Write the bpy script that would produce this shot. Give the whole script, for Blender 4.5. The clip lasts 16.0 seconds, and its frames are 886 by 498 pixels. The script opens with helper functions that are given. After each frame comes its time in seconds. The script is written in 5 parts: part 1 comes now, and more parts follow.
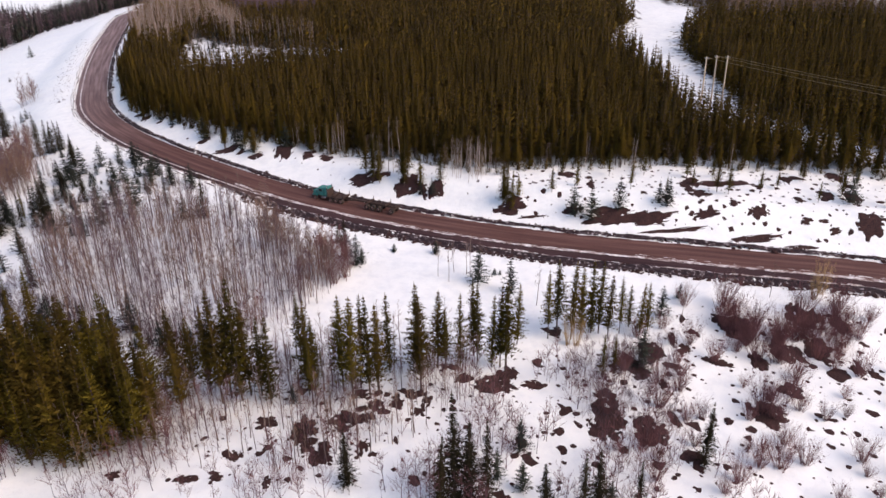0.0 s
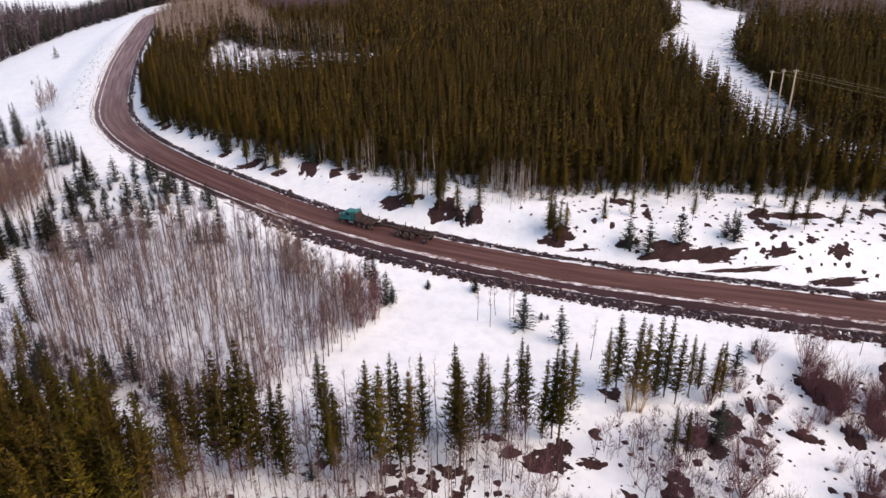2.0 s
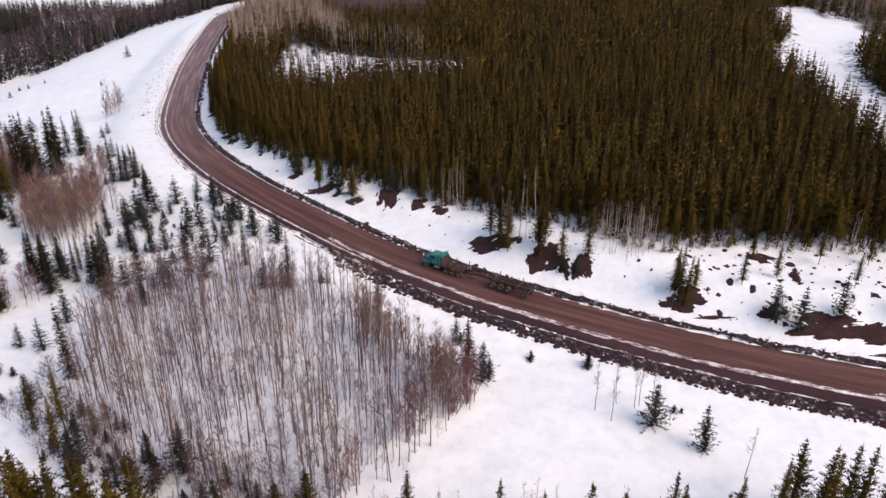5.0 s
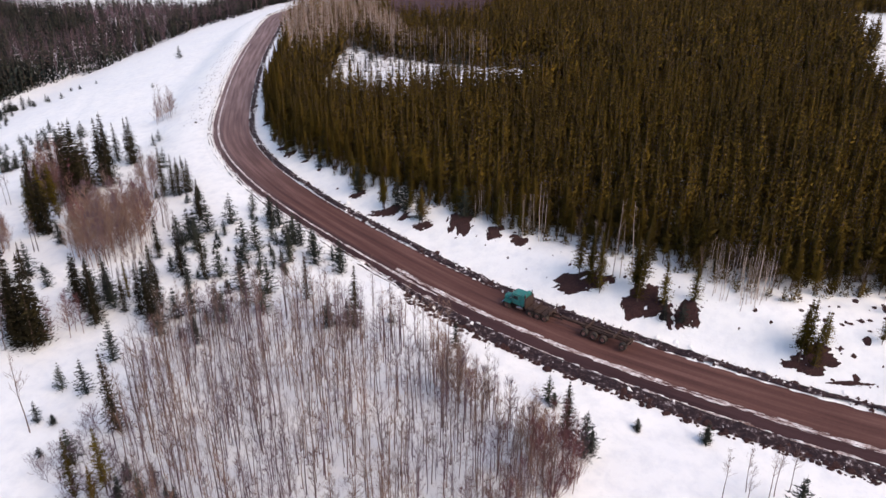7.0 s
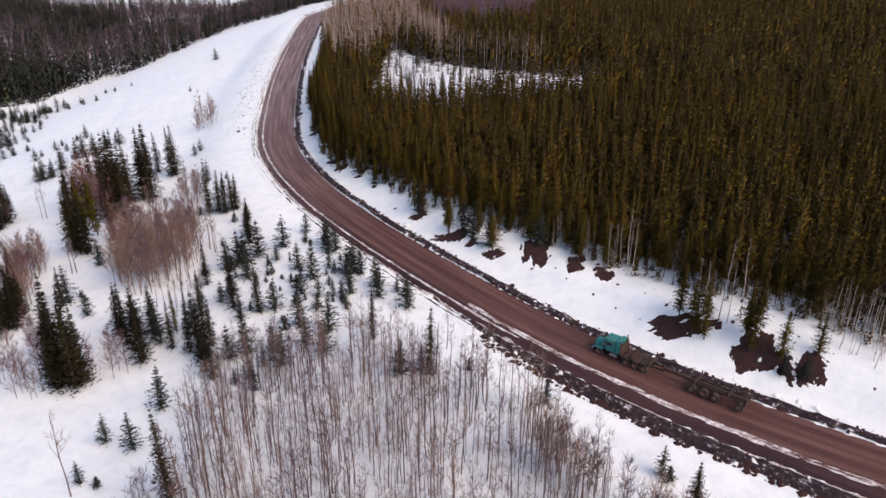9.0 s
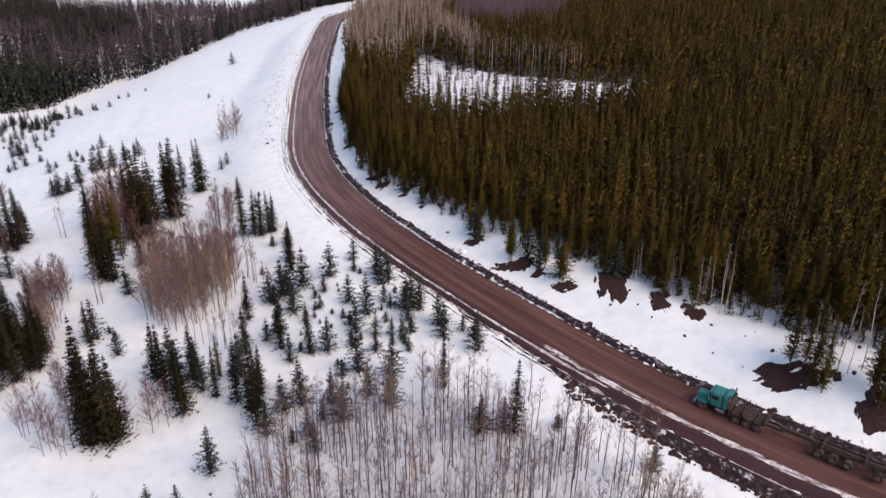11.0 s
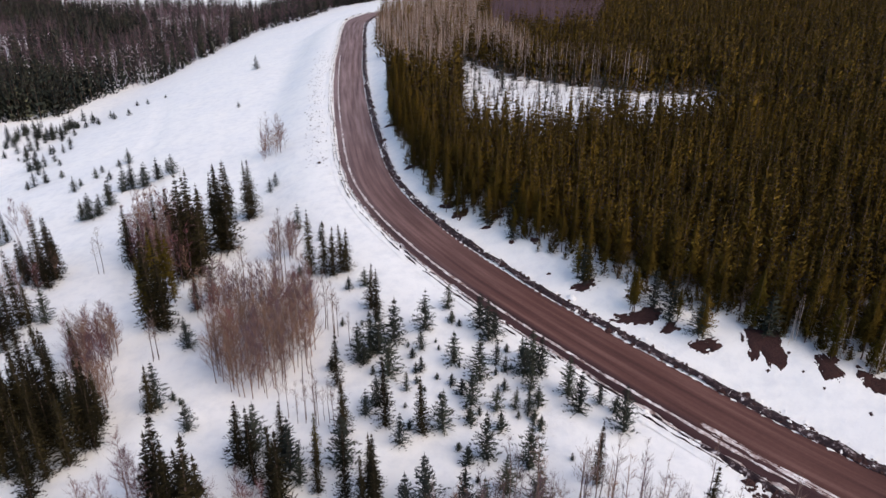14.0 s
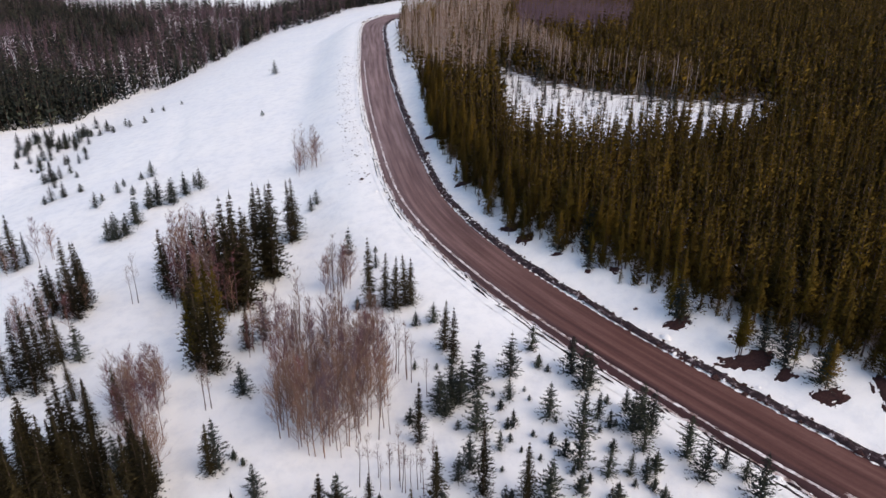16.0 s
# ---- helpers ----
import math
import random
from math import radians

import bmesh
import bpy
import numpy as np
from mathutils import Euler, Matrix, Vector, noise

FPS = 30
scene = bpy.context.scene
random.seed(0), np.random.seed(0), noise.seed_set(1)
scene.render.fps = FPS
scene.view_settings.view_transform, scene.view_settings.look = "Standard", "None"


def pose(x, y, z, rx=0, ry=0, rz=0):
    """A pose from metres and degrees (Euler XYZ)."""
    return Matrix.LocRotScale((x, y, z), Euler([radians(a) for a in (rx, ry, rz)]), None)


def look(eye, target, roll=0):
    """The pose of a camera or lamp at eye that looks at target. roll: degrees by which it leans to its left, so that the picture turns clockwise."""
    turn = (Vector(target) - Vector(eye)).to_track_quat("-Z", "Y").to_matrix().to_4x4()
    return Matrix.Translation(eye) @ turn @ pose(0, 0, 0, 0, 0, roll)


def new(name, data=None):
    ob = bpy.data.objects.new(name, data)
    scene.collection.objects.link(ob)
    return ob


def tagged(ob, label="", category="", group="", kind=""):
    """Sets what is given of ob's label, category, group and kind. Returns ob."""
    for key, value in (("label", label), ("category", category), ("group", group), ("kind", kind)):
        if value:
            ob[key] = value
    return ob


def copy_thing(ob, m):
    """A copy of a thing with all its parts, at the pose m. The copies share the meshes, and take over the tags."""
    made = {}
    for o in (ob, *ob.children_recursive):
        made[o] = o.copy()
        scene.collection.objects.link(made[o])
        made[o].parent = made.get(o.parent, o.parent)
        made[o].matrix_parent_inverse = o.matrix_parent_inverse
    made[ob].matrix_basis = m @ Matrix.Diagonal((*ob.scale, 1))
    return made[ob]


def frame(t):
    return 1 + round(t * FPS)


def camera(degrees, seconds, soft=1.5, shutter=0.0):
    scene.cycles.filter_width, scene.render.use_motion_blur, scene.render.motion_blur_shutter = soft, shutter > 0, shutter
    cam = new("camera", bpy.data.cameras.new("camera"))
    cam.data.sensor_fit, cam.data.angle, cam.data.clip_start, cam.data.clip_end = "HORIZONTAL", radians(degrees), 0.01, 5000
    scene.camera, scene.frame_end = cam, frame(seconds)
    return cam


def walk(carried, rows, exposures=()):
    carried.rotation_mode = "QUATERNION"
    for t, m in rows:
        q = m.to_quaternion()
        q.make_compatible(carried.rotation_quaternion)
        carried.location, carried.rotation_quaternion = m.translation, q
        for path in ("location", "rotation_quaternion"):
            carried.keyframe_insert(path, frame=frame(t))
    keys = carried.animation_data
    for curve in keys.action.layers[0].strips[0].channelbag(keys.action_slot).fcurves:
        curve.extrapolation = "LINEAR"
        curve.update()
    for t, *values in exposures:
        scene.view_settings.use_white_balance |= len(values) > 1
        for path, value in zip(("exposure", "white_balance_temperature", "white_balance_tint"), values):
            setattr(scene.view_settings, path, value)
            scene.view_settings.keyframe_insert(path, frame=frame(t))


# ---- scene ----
cam = camera(62.1, 16.0)
PATH = [
    (0, (4.126, 8.532, 56.421), (4.061, 10.351, 55.59), -0.7),
    (0.5, (3.574, 12.194, 56.407), (3.503, 14.012, 55.577), -0.7),
    (1, (2.95, 15.864, 56.397), (2.863, 17.681, 55.566), -0.7),
    (1.5, (2.204, 19.511, 56.378), (2.093, 21.327, 55.547), -0.6),
    (2, (1.322, 23.106, 56.328), (1.188, 24.92, 55.496), -0.5),
    (2.5, (0.284, 26.624, 56.257), (0.125, 28.436, 55.426), -0.4),
    (3, (-0.848, 30.015, 56.183), (-1.035, 31.824, 55.351), -0.3),
    (3.5, (-2.128, 33.403, 56.154), (-2.34, 35.209, 55.321), -0.3),
    (4, (-3.552, 36.585, 56.21), (-3.79, 38.387, 55.377), -0.3),
    (6.5, (-13.475, 52.516, 56.017), (-13.84, 54.296, 55.181), -0.0),
    (7, (-15.846, 55.404, 55.877), (-16.235, 57.179, 55.042), 0.0),
    (7.5, (-18.364, 58.118, 55.786), (-18.767, 59.89, 54.951), 0.1),
    (8, (-20.962, 60.715, 55.722), (-21.38, 62.484, 54.887), 0.1),
    (8.5, (-23.632, 63.255, 55.685), (-24.062, 65.02, 54.849), 0.1),
    (9, (-26.425, 65.69, 55.618), (-26.871, 67.451, 54.78), 0.1),
    (11.5, (-41.535, 76.883, 54.912), (-41.983, 78.644, 54.077), 0.3),
    (12, (-44.725, 78.932, 54.799), (-45.171, 80.693, 53.964), 0.4),
    (12.5, (-47.924, 81.051, 54.691), (-48.367, 82.813, 53.855), 0.4),
    (13, (-51.116, 83.141, 54.655), (-51.557, 84.903, 53.818), 0.4),
    (13.5, (-54.315, 85.141, 54.617), (-54.754, 86.903, 53.779), 0.5),
    (14, (-57.572, 87.259, 54.567), (-58.008, 89.021, 53.728), 0.5),
    (14.5, (-60.785, 89.303, 54.466), (-61.22, 91.066, 53.628), 0.5),
    (15, (-64.026, 91.297, 54.375), (-64.458, 93.06, 53.537), 0.6),
    (15.5, (-67.287, 93.254, 54.311), (-67.717, 95.018, 53.472), 0.6),
    (16, (-70.52, 95.209, 54.273), (-70.948, 96.973, 53.434), 0.6),
]
walk(cam, [(t, look(eye, target, roll)) for t, eye, target, roll in PATH],
     exposures=[(0, 0.46, 7750, 18), (6, 0.46, 7700, 17), (16, 0.29, 7500, 14)])

# ---- world, sun and exposure ----
world = bpy.data.worlds.new("sky")
scene.world = world
world.use_nodes = True
wn, wl = world.node_tree.nodes, world.node_tree.links
sky = wn.new("ShaderNodeTexSky")
sky.sky_type = "NISHITA"
sky.sun_disc = False
sky.sun_elevation, sky.sun_rotation = radians(42), radians(118)
sky.altitude, sky.air_density, sky.dust_density, sky.ozone_density = 600, 1.0, 1.2, 1.6
wn["Background"].inputs["Strength"].default_value = 0.19
wl.new(sky.outputs[0], wn["Background"].inputs["Color"])
sun = new("sun", bpy.data.lights.new("sun", "SUN"))
sun.data.energy, sun.data.angle, sun.data.color = 2.0, radians(48), (1.0, 0.90, 0.79)
SUN_FROM = Vector((math.sin(radians(118)) * math.cos(radians(42)), math.cos(radians(118)) * math.cos(radians(42)), math.sin(radians(42))))
sun.matrix_world = look(SUN_FROM * 300, (0, 0, 0))


# ---- materials ----
def material(name, rough=0.9, metal=0.0):
    m = bpy.data.materials.new(name)
    m.use_nodes = True
    b = m.node_tree.nodes["Principled BSDF"]
    b.inputs["Roughness"].default_value, b.inputs["Metallic"].default_value = rough, metal
    b.inputs["Specular IOR Level"].default_value = 0.25
    return m, m.node_tree.nodes, m.node_tree.links, b


def noise_node(n, l, vec, scale, detail=4, rough=0.55):
    t = n.new("ShaderNodeTexNoise")
    t.inputs["Scale"].default_value, t.inputs["Detail"].default_value, t.inputs["Roughness"].default_value = scale, detail, rough
    l.new(vec, t.inputs["Vector"])
    return t


def ramp(n, l, value, stops):
    r = n.new("ShaderNodeValToRGB")
    el = r.color_ramp.elements
    while len(el) < len(stops):
        el.new(0.5)
    for e, (p, c) in zip(el, stops):
        e.position, e.color = p, (*c, 1) if len(c) == 3 else c
    l.new(value, r.inputs[0])
    return r


def mix(n, l, fac, a, b, how="MIX"):
    m = n.new("ShaderNodeMix")
    m.data_type, m.blend_type = "RGBA", how
    for sock, v in ((m.inputs[0], fac), (m.inputs[6], a), (m.inputs[7], b)):
        if isinstance(v, (int, float)):
            sock.default_value = v
        elif isinstance(v, tuple):
            sock.default_value = (*v, 1)
        else:
            l.new(v, sock)
    return m.outputs[2]


def bump(n, l, b, height, strength, distance):
    k = n.new("ShaderNodeBump")
    k.inputs["Strength"].default_value, k.inputs["Distance"].default_value = strength, distance
    l.new(height, k.inputs["Height"])
    l.new(k.outputs[0], b.inputs["Normal"])


def where(n):
    return n.new("ShaderNodeNewGeometry").outputs["Position"]


def snow_material():
    m, n, l, b = material("snow", 0.75)
    p = where(n)
    big = noise_node(n, l, p, 0.07, 5)
    tone = mix(n, l, 0.5, ramp(n, l, big.outputs[0], [(0.3, (0.75, 0.77, 0.81)), (0.7, (0.86, 0.86, 0.85))]).outputs[0], ramp(n, l, noise_node(n, l, p, 0.45, 6, 0.65).outputs[0], [(0.32, (0.68, 0.70, 0.73)), (0.55, (0.87, 0.87, 0.86))]).outputs[0])
    speck = noise_node(n, l, p, 3.1, 3, 0.7)
    litter_and_shade = ramp(n, l, speck.outputs[0], [(0.63, (0, 0, 0)), (0.76, (1, 1, 1))])
    zone = ramp(n, l, noise_node(n, l, p, 0.11, 3).outputs[0], [(0.45, (0, 0, 0)), (0.65, (0.55, 0.55, 0.55))])
    amount = mix(n, l, 1.0, litter_and_shade.outputs[0], zone.outputs[0], "MULTIPLY")
    tone = mix(n, l, amount, tone, (0.42, 0.36, 0.33))
    # shade of the dense forest, painted dark brown onto its snowy floor
    floor_shade = n.new("ShaderNodeAttribute")
    floor_shade.attribute_name = "litter_and_shade"
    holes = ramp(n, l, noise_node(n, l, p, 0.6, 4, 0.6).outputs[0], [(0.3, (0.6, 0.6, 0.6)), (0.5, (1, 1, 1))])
    cover = mix(n, l, 1.0, floor_shade.outputs["Color"], holes.outputs[0], "MULTIPLY")
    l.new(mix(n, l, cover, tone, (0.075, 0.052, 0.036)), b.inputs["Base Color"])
    bump(n, l, b, noise_node(n, l, p, 0.9, 7, 0.62).outputs[0], 0.5, 0.3)
    return m


def soil_material():
    m, n, l, b = material("bare_soil", 0.95)
    p = where(n)
    a, c = noise_node(n, l, p, 0.8, 5), noise_node(n, l, p, 6.0, 5, 0.7)
    col = ramp(n, l, a.outputs[0], [(0.3, (0.016, 0.007, 0.010)), (0.55, (0.040, 0.016, 0.018)), (0.75, (0.085, 0.036, 0.030))])
    l.new(mix(n, l, 0.5, col.outputs[0], ramp(n, l, c.outputs[0], [(0.38, (0.012, 0.006, 0.008)), (0.66, (0.10, 0.048, 0.038))]).outputs[0]), b.inputs["Base Color"])
    bump(n, l, b, c.outputs[0], 0.8, 0.15)
    return m


def road_material():
    m, n, l, b = material("packed_dirt", 0.85)
    uv = n.new("ShaderNodeUVMap").outputs[0]
    sep = n.new("ShaderNodeSeparateXYZ")
    l.new(uv, sep.inputs[0])
    stretch = n.new("ShaderNodeMapping")
    stretch.inputs["Scale"].default_value = (0.62, 0.022, 1)
    l.new(uv, stretch.inputs["Vector"])
    streak = noise_node(n, l, stretch.outputs[0], 1.6, 5, 0.5)
    grain, blot = noise_node(n, l, where(n), 2.6, 6, 0.7), noise_node(n, l, where(n), 0.12, 4)
    base = ramp(n, l, streak.outputs[0], [(0.25, (0.066, 0.028, 0.026)), (0.5, (0.118, 0.053, 0.046)), (0.75, (0.20, 0.104, 0.092))])
    wet = ramp(n, l, streak.outputs[0], [(0.3, (0.034, 0.015, 0.018)), (0.7, (0.078, 0.037, 0.040))])
    side = n.new("ShaderNodeMapRange")
    side.inputs[1].default_value, side.inputs[2].default_value = -1.7, -2.5
    l.new(sep.outputs[0], side.inputs[0])
    col = mix(n, l, side.outputs[0], base.outputs[0], wet.outputs[0])
    # the far road's brighter light, painted in as a paler purple-grey dirt
    far_lit = n.new("ShaderNodeMapRange")
    far_lit.inputs[1].default_value, far_lit.inputs[2].default_value, far_lit.inputs[4].default_value = 235, 330, 0.75
    l.new(sep.outputs[1], far_lit.inputs[0])
    lit_dirt = ramp(n, l, streak.outputs[0], [(0.3, (0.13, 0.080, 0.082)), (0.7, (0.40, 0.29, 0.295))])
    col = mix(n, l, far_lit.outputs[0], col, lit_dirt.outputs[0])
    col = mix(n, l, 0.35, col, ramp(n, l, grain.outputs[0], [(0.3, (0.4, 0.35, 0.33)), (0.7, (1.0, 0.95, 0.9))]).outputs[0], "MULTIPLY")
    col = mix(n, l, 0.3, col, ramp(n, l, blot.outputs[0], [(0.35, (0.6, 0.56, 0.58)), (0.65, (1, 1, 1))]).outputs[0], "MULTIPLY")
    l.new(col, b.inputs["Base Color"])
    bump(n, l, b, grain.outputs[0], 0.4, 0.06)
    return m


def rubble_material():
    m, n, l, b = material("dirty_snow_rubble", 0.9)
    p = where(n)
    a = noise_node(n, l, p, 1.3, 5, 0.7)
    col = ramp(n, l, a.outputs[0], [(0.46, (0.022, 0.013, 0.017)), (0.57, (0.06, 0.038, 0.042)), (0.64, (0.38, 0.34, 0.36)), (0.74, (0.72, 0.72, 0.75))])
    l.new(col.outputs[0], b.inputs["Base Color"])
    bump(n, l, b, a.outputs[0], 0.9, 0.3)
    return m


def dirty_snow_material():
    m, n, l, b = material("dirty_snow", 0.8)
    p = where(n)
    a = noise_node(n, l, p, 0.9, 6, 0.7)
    col = ramp(n, l, a.outputs[0], [(0.36, (0.14, 0.08, 0.07)), (0.47, (0.42, 0.34, 0.33)), (0.60, (0.76, 0.73, 0.74))])
    l.new(col.outputs[0], b.inputs["Base Color"])
    bump(n, l, b, a.outputs[0], 0.6, 0.1)
    return m


def foliage_material(name, dark, light, tip):
    m, n, l, b = material(name, 0.7)
    geo = n.new("ShaderNodeNewGeometry")
    per_tree = n.new("ShaderNodeObjectInfo")
    wide = noise_node(n, l, geo.outputs["Position"], 0.05, 3)
    col = ramp(n, l, geo.outputs["Random Per Island"], [(0.0, dark), (0.6, light), (1.0, tip)])
    shift = ramp(n, l, wide.outputs[0], [(0.3, (0.78, 0.8, 0.85)), (0.7, (1.2, 1.15, 1.0))])
    col = mix(n, l, 1.0, col.outputs[0], shift.outputs[0], "MULTIPLY")
    tone = n.new("ShaderNodeAttribute")
    tone.attribute_name = "tone"
    both, part = n.new("ShaderNodeMath"), n.new("ShaderNodeMath")
    both.operation, part.operation = "ADD", "FRACT"
    l.new(tone.outputs["Fac"], both.inputs[0])
    l.new(per_tree.outputs["Random"], both.inputs[1])
    l.new(both.outputs[0], part.inputs[0])
    own = ramp(n, l, part.outputs[0], [(0.0, (0.58, 0.58, 0.60)), (0.5, (0.95, 0.95, 0.92)), (1.0, (1.42, 1.36, 1.15))])
    l.new(mix(n, l, 1.0, col, own.outputs[0], "MULTIPLY"), b.inputs["Base Color"])
    b.inputs["Specular IOR Level"].default_value = 0.03
    way = n.new("ShaderNodeAttribute")
    way.attribute_name = "outward"
    turn = n.new("ShaderNodeVectorTransform")
    turn.vector_type, turn.convert_from, turn.convert_to = "NORMAL", "OBJECT", "WORLD"
    l.new(way.outputs["Vector"], turn.inputs[0])
    l.new(turn.outputs[0], b.inputs["Normal"])
    return m


def bark_material(name, low, high, rough=0.9):
    m, n, l, b = material(name, rough)
    p = where(n)
    s = n.new("ShaderNodeMapping")
    s.inputs["Scale"].default_value = (3, 3, 0.6)
    l.new(p, s.inputs["Vector"])
    a = noise_node(n, l, s.outputs[0], 1.5, 4, 0.7)
    own = n.new("ShaderNodeObjectInfo")
    col = ramp(n, l, a.outputs[0], [(0.3, low), (0.7, high)])
    tone = n.new("ShaderNodeAttribute")
    tone.attribute_name = "tone"
    both, part = n.new("ShaderNodeMath"), n.new("ShaderNodeMath")
    both.operation, part.operation = "ADD", "FRACT"
    l.new(tone.outputs["Fac"], both.inputs[0])
    l.new(own.outputs["Random"], both.inputs[1])
    l.new(both.outputs[0], part.inputs[0])
    tint = ramp(n, l, part.outputs[0], [(0.0, (0.7, 0.7, 0.74)), (1.0, (1.25, 1.18, 1.1))])
    l.new(mix(n, l, 1.0, col.outputs[0], tint.outputs[0], "MULTIPLY"), b.inputs["Base Color"])
    return m


def plain_material(name, c, rough=0.5, metal=0.0, dirt=0.5):
    m, n, l, b = material(name, rough, metal)
    a = noise_node(n, l, where(n), 1.7, 5, 0.7)
    f = ramp(n, l, a.outputs[0], [(0.4, (0, 0, 0)), (0.7, (dirt, dirt, dirt))])
    l.new(mix(n, l, f.outputs[0], c, (0.14, 0.09, 0.07)), b.inputs["Base Color"])
    return m


SNOW, SOIL, DIRT, RUBBLE, DIRTY_SNOW = snow_material(), soil_material(), road_material(), rubble_material(), dirty_snow_material()
PINE_LEAF = foliage_material("pine_needles", (0.110, 0.073, 0.017), (0.132, 0.088, 0.020), (0.156, 0.103, 0.024))
NEAR_PINE_LEAF = foliage_material("near_pine_needles", (0.078, 0.059, 0.012), (0.118, 0.089, 0.016), (0.165, 0.124, 0.021))
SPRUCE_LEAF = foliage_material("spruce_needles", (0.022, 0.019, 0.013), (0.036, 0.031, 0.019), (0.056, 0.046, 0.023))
YOUNG_AND_HAZY_LEAF = foliage_material("young_and_hazy_needles", (0.034, 0.046, 0.046), (0.056, 0.070, 0.068), (0.090, 0.096, 0.078))
DARK_BARK = bark_material("conifer_bark", (0.05, 0.035, 0.03), (0.13, 0.09, 0.075))
BIRCH_BARK = bark_material("birch_bark", (0.26, 0.21, 0.19), (0.58, 0.50, 0.45))
PALE_BARK = bark_material("aspen_bark", (0.065, 0.050, 0.054), (0.26, 0.195, 0.175))
TWIG = bark_material("grey_twigs", (0.09, 0.06, 0.058), (0.22, 0.15, 0.125))
RED_TWIG = bark_material("willow_twigs", (0.080, 0.034, 0.042), (0.20, 0.088, 0.094))
PLUM_TWIG = bark_material("plum_twigs", (0.072, 0.047, 0.066), (0.19, 0.128, 0.148))
BROWN_TWIG = bark_material("brown_twigs", (0.12, 0.072, 0.06), (0.33, 0.215, 0.165))
YELLOW_TWIG = bark_material("straw_twigs", (0.26, 0.17, 0.08), (0.45, 0.30, 0.15))
POLE_WOOD = bark_material("pole_wood", (0.35, 0.27, 0.2), (0.6, 0.5, 0.4))
TEAL = plain_material("teal_paint", (0.01, 0.20, 0.19), 0.35, 0.0, 0.5)
STEEL = plain_material("muddy_steel", (0.05, 0.03, 0.026), 0.75, 0.2, 0.45)
CHROME = plain_material("road_worn_chrome", (0.6, 0.6, 0.6), 0.25, 1.0, 0.3)
RUBBER = plain_material("tyre_rubber", (0.02, 0.02, 0.02), 0.85, 0.0, 0.8)
GLASS = plain_material("dark_window_glass", (0.02, 0.025, 0.03), 0.08, 0.0, 0.1)
WIRE = plain_material("wire_metal", (0.35, 0.27, 0.15), 0.5, 0.6, 0.1)

# ---- the lie of the land ----
ROAD = [(150, 97), (110, 107.5), (73, 118.6), (49.5, 123.3), (21.7, 129), (6.6, 133.2), (-9.6, 139.0), (-21, 144), (-36, 152.4),
        (-54, 165), (-72, 179.2), (-87, 193.5), (-99, 208), (-108, 223), (-118, 245), (-132, 278), (-149, 322), (-162, 359),
        (-174, 393), (-183, 425), (-181, 452), (-160, 485)]
HALF = 4.2
LOW = (3.90, 4.76, 5.53, -7.24, -2.72, -0.93)


def smooth_line(pts, step=2.0):
    p = np.array(pts, float)
    p = np.vstack([2 * p[0] - p[1], p, 2 * p[-1] - p[-2]])
    out = []
    for i in range(1, len(p) - 2):
        n = max(2, int(np.linalg.norm(p[i + 1] - p[i]) / step))
        u = np.arange(n)[:, None] / n
        a, b, c, d = p[i - 1], p[i], p[i + 1], p[i + 2]
        out.append(0.5 * (2 * b + (c - a) * u + (2 * a - 5 * b + 4 * c - d) * u ** 2 + (3 * b - a - 3 * c + d) * u ** 3))
    return np.vstack(out + [p[-2:-1]])


MID = smooth_line(ROAD, 5.0)


def road_offset(x, y):
    """Signed distance to the road's middle: plus towards the forest, minus towards the open slope."""
    x, y = np.asarray(x, float), np.asarray(y, float)
    best, sign = np.full(x.shape, 1e9), np.ones(x.shape)
    for (ax, ay), (bx, by) in zip(MID[:-1], MID[1:]):
        ux, uy = bx - ax, by - ay
        k = np.clip(((x - ax) * ux + (y - ay) * uy) / (ux * ux + uy * uy), 0, 1)
        dx, dy = x - ax - k * ux, y - ay - k * uy
        d = dx * dx + dy * dy
        m = d < best
        best = np.where(m, d, best)
        sign = np.where(m, np.where(ux * dy - uy * dx < 0, 1.0, -1.0), sign)
    return np.sqrt(best) * sign


def ease(a, b, v):
    u = np.clip((v - a) / (b - a), 0, 1)
    return u * u * (3 - 2 * u)


def road_height(y):
    return 7 * (1 - np.exp(-(np.maximum(y, 90) - 105) / 60))


def swell(x, y):
    """Gentle hollows and humps of the snow."""
    return (0.14 * np.sin(x * 0.21 + 1.3 * np.sin(y * 0.11)) * np.cos(y * 0.17 + 0.8 * np.sin(x * 0.09))
            + 0.07 * np.sin(x * 0.55 + y * 0.31 + np.sin(y * 0.4)) + 0.05 * np.sin(y * 0.83 - x * 0.47 + 2 * np.sin(x * 0.2)))


def low_side(x, y):
    u, v = (x + 60) / 100, (y - 160) / 100
    h = LOW[0] + LOW[1] * u + LOW[2] * v + LOW[3] * u * u + LOW[4] * u * v + LOW[5] * v * v
    return np.clip(h, -16, 9)


def land(x, y, d=None):
    x, y = np.asarray(x, float), np.asarray(y, float)
    if d is None:
        d = road_offset(x, y)
    zr = road_height(y)
    left = zr + (low_side(x, y) - zr) * ease(7, 24, -d)
    rise = 2.7 + 1.9 * ease(-28, 0, x)
    right = zr + rise * ease(5.5, 15, d) + 1.2 * ease(15, 60, d)
    bumps = swell(x, y) * ease(6, 14, np.abs(d))
    far = 90 * ease(700, 2200, np.hypot(x, y - 150))
    return np.where(d < 0, left, right) + bumps + far

